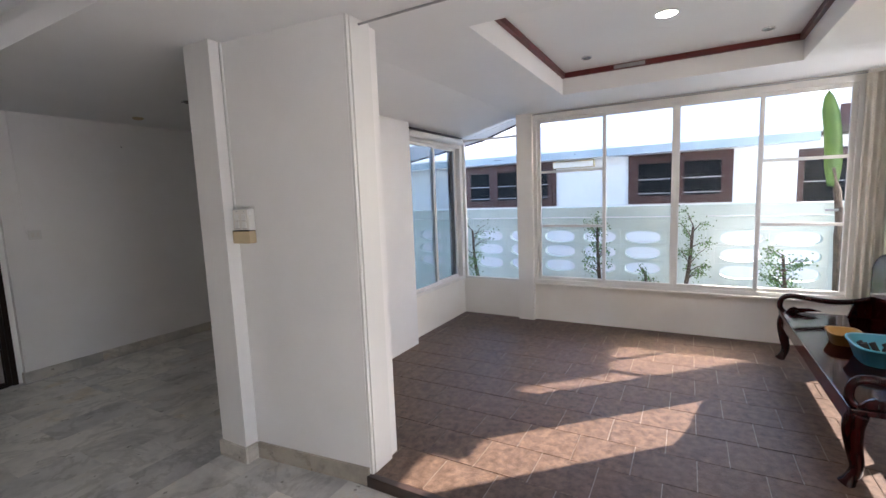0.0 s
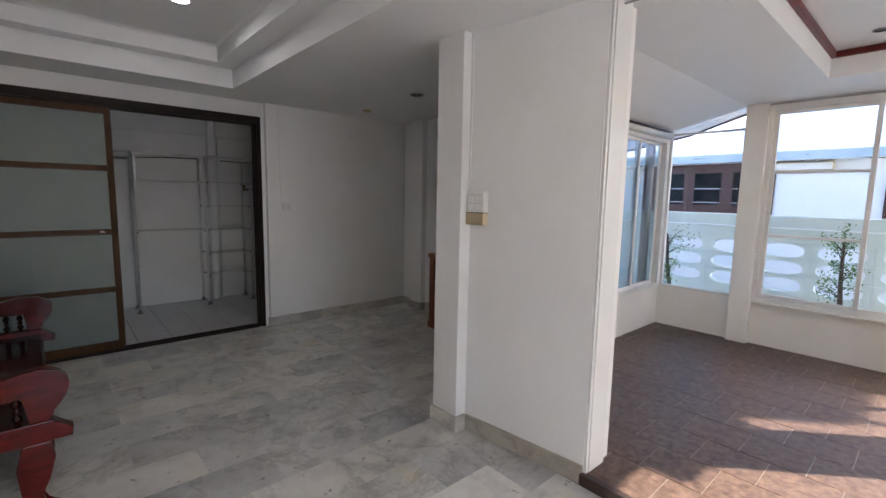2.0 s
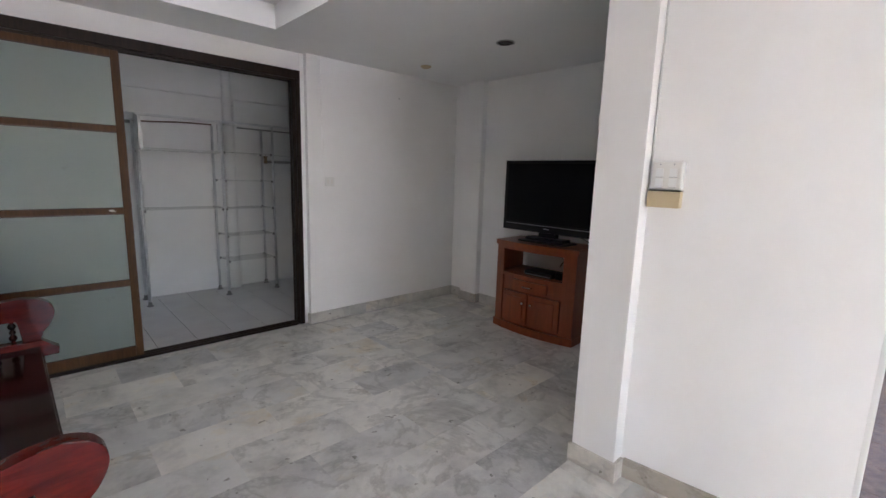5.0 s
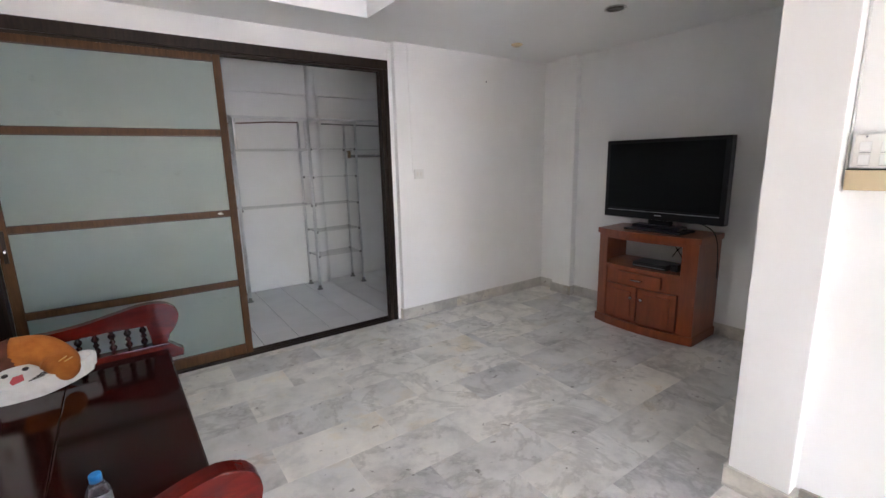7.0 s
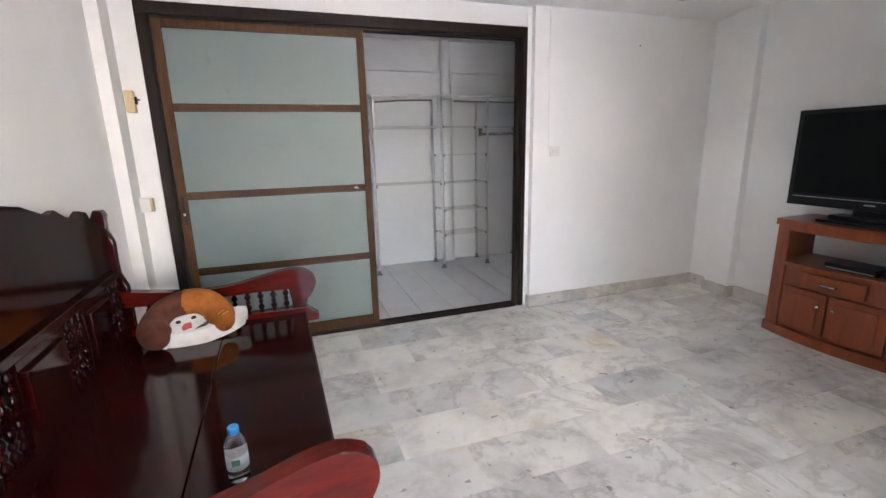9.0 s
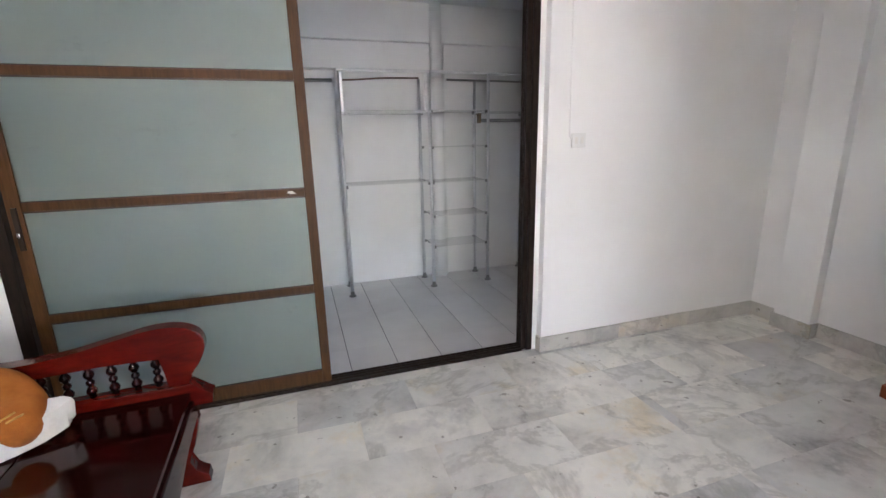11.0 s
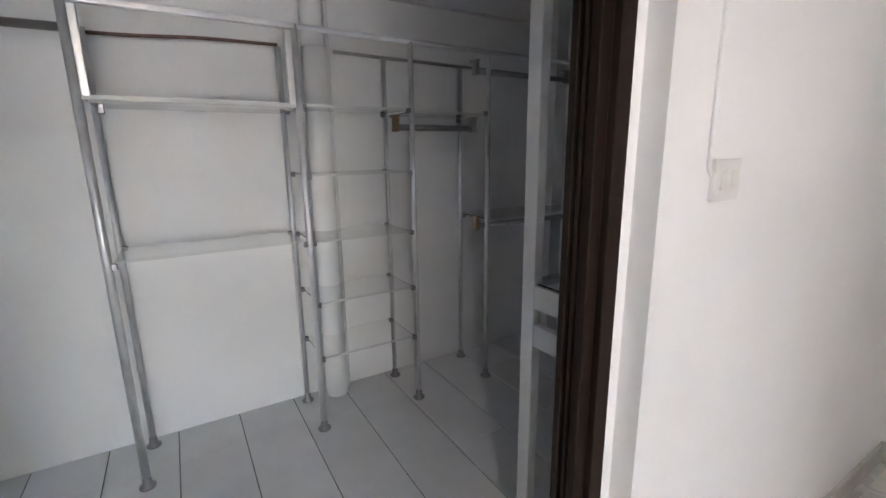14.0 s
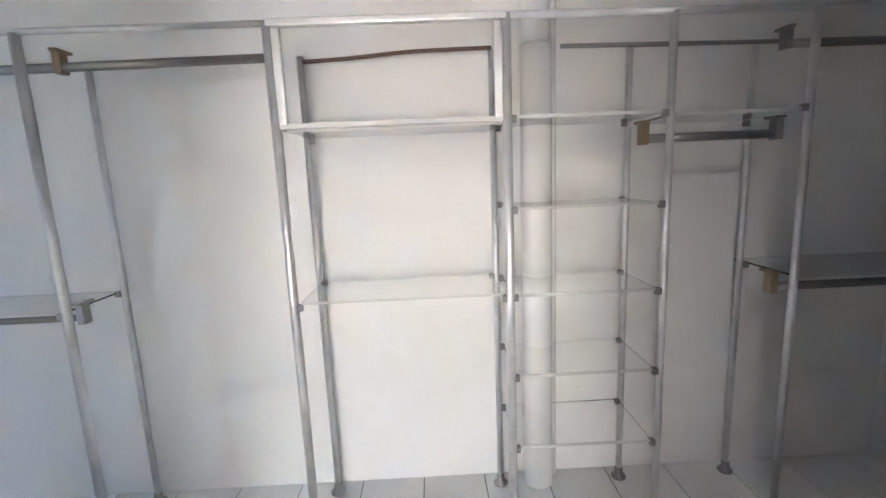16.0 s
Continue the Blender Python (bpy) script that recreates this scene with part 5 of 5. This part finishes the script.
part("roof", boxes((9.3, -6.8, 2.3, 11.0, -1.4, 2.42)), BARK, far, "brown weathered roof edge")
part("gable_board", boxes((9.5, -3.4, 2.42, 9.56, -2.3, 2.75)), WINDOW_BROWN, far, "brown gable boarding")
part("gable_board", boxes((9.52, -2.45, 2.42, 9.58, -1.7, 2.95)), ROOF, far, "pale roof sheet")
brown_window(-3.5, -1.75, 1.05, 2.1, far, 9.6)
for a, b, sag in (((8.6, -6.4, 2.42), (8.28, 3.0, 2.2), 0.12), ((9.45, -5.5, 2.36), (8.28, 1.5, 2.2), 0.25)):
    pts = [Vector(a).lerp(Vector(b), k / 12) - Vector((0, 0, sag * 4 * (k / 12) * (1 - k / 12))) for k in range(13)]
    single("overhead_wire", tube(bmesh.new(), pts, 0.006, 6), BLACK, "thin black wire strung across the yard", "wire", group="yard wires")
# open awning seen at the corner of the side window
aw = thing("awning", (5.9, 2.5, 2.3), "grey sheet awning on a dark frame outside", "awning")
bm = bmesh.new()
plate(bm, [(1.45, 2.62), (2.35, 2.33), (4.4, 1.98), (4.4, 2.0), (2.35, 2.36), (1.45, 2.65)], 0.8, "x", 5.43)
part("sheet", bm, ROOF, aw)
part("edge_bar", tube(bmesh.new(), [(6.24, 1.45, 2.62), (6.24, 2.35, 2.33), (6.24, 4.4, 1.97)], 0.02, 8), DARK_EDGE, aw, "dark frame bar")
part("support", tube(bmesh.new(), [(6.05, 2.76, ZG), (6.05, 2.76, 2.24)], 0.06, 12), DARK_EDGE, aw, "dark support post")


def shrub(x, y, h, lean, seed, spread=0.22, leaves=330):
    r = random.Random(seed)
    t = thing("shrub", (x, y, ZG), "thin young shrub with small green leaves by the garden wall", "shrub", group="shrubs along the garden wall")
    pts = smooth_line([(x, y, ZG), (x + 0.02, y + lean * 0.2, ZG + h * 0.3), (x - 0.02, y + lean * 0.7, ZG + h * 0.6), (x, y + lean, ZG + h * 0.9)], 5)
    bm = tube(bmesh.new(), pts, [0.036 - 0.024 * k / len(pts) for k in range(len(pts))], 7)
    tips = []
    for k in range(13):
        a = pts[len(pts) // 2 + k % (len(pts) // 2)]
        b = a + Vector((r.uniform(-1, 1) * spread, r.uniform(-1, 1) * spread, r.uniform(0.02, 0.25) * h * 0.6))
        tube(bm, [a, a.lerp(b, 0.5) + Vector((0, 0, 0.03)), b], [0.007, 0.005, 0.002], 5)
        tips.append((a, b))
    part("stem", bm, BARK, t)
    bm = bmesh.new()
    for k in range(int(leaves * 1.5)):
        a, b = tips[k % len(tips)]
        c = a.lerp(b, r.uniform(0.35, 1.1)) + Vector([r.gauss(0, 0.035) for _ in range(3)])
        d = Vector([r.gauss(0, 1) for _ in range(3)]).normalized() * r.uniform(0.020, 0.034)
        s = d.orthogonal().normalized() * d.length * 0.42
        vs = [bm.verts.new(c), bm.verts.new(c + d * 0.5 + s), bm.verts.new(c + d), bm.verts.new(c + d * 0.5 - s)]
        bm.faces.new(vs)
    part("foliage", bm, LEAF, t)


shrub(6.05, 2.33, 1.45, 0.12, 1)
shrub(6.2, 0.70, 1.55, 0.05, 2, 0.2, 420)
shrub(6.25, 0.16, 0.85, 0.02, 3, 0.14, 200)
shrub(6.2, -0.22, 1.5, -0.10, 4)
shrub(6.2, -1.27, 1.15, 0.10, 5, 0.22, 420)

plant = thing("banana_plant", (6.5, -1.75, ZG), "banana plant with one bright upright leaf", "plant")
part("stem", tube(bmesh.new(), smooth_line([(6.5, -1.72, ZG), (6.5, -1.70, 0.8), (6.48, -1.66, 1.35), (6.45, -1.60, 1.70)], 4), [0.05] * 6 + [0.035] * 4 + [0.016] * 3, 9), BARK, plant)
bm = bmesh.new()
rows = []
for k in range(15):
    f = k / 14
    c = Vector((6.45 - 0.02 * f, -1.60 + 0.09 * f - 0.03 * math.sin(3 * f), 1.50 + 1.0 * f))
    w = 0.072 * min(1.0, 0.55 + 2.2 * f) * min(1.0, (1 - f) * 4.5) ** 0.6 + 0.004
    rows.append([bm.verts.new(c + Vector((0.4 * abs(s) * w, s * w, 0.012 * math.sin(9 * f + s)))) for s in (-1, -0.5, 0, 0.5, 1)])
for a, b in zip(rows, rows[1:]):
    for k in range(4):
        bm.faces.new((a[k], a[k + 1], b[k + 1], b[k])).smooth = True
bmesh.ops.solidify(bm, geom=bm.faces[:], thickness=0.003)
part("leaf", bm, BANANA, plant, "long bright green leaf")
post = thing("yard_post", (6.45, -1.72, ZG), "short rusty post and rail in the yard", "post")
part("upright", tube(bmesh.new(), [(6.45, -1.70, ZG), (6.45, -1.68, 1.28)], 0.022, 9), BARK, post)
part("rail", tube(bmesh.new(), [(6.45, -1.55, 1.25), (6.45, -2.4, 1.27)], 0.014, 8), GREY_PLASTIC, post)


# ---- floor pieces ----
def slab_mesh(name, w, d, h, mat, bevel):
    return mesh_of(name, boxes((-w / 2, -d / 2, -h, w / 2, d / 2, 0), bevel=bevel), mat)


rng = random.Random(11)
made = {}


def lay(name, parent, mat, x0, x1, y0, y1, z, h, keep, gap, bevel, jitter, gap_y=None):
    """One tile, cut at the walls; alike sizes share a mesh."""
    for a, b, c, d in keep:
        u0, u1, v0, v1 = max(x0, a), min(x1, b), max(y0, c), min(y1, d)
        if u1 - u0 < 0.02 or v1 - v0 < 0.02:
            continue
        w, l = round(u1 - u0 - gap, 3), round(v1 - v0 - (gap if gap_y is None else gap_y), 4)
        key = (name, w, l)
        if key not in made:
            made[key] = slab_mesh(name, w, l, h, mat, bevel)
        piece(name, made[key], parent, ((u0 + u1) / 2, (v0 + v1) / 2, z + rng.uniform(-jitter, jitter)))


for row in range(28):
    y0 = -3.1 + 0.3 * row - 0.05
    for col in range(10):
        x0 = -1.6 + 0.6 * col + 0.3 * (row % 2) + 0.08
        lay("marble_tile", floor, MARBLE, x0, x0 + 0.6, y0, y0 + 0.3, 0.0, 0.006, ((XW, 2.022, -3.0, 5.035), (2.022, XT, 2.26, 5.035)), 0.001, 0.0, 0.0003)
for row in range(12):
    x0 = 2.062 + 0.29 * row
    for col in range(16):
        y0 = -2.2 + 0.31 * col + 0.155 * (row % 2)
        lay("floor_tile", sun_floor, BROWN_TILE, x0, x0 + 0.29, y0, y0 + 0.31, ZS, 0.005, ((2.062, XF, -1.75, 2.13), (4.0, XF, 2.13, 2.235)), 0.005, 0.0, 0.0005)
for col in range(17):
    x0 = -1.49 + 0.3 * col
    for row in range(5):
        y0 = 4.95 + 0.6 * row
        lay("closet_tile", closet_floor, WHITE_TILE, x0, x0 + 0.3, y0, y0 + 0.6, ZK, 0.006, ((-1.28, 3.58, 5.12, 7.05),), 0.006, 0.0, 0.0003, 0.0012)
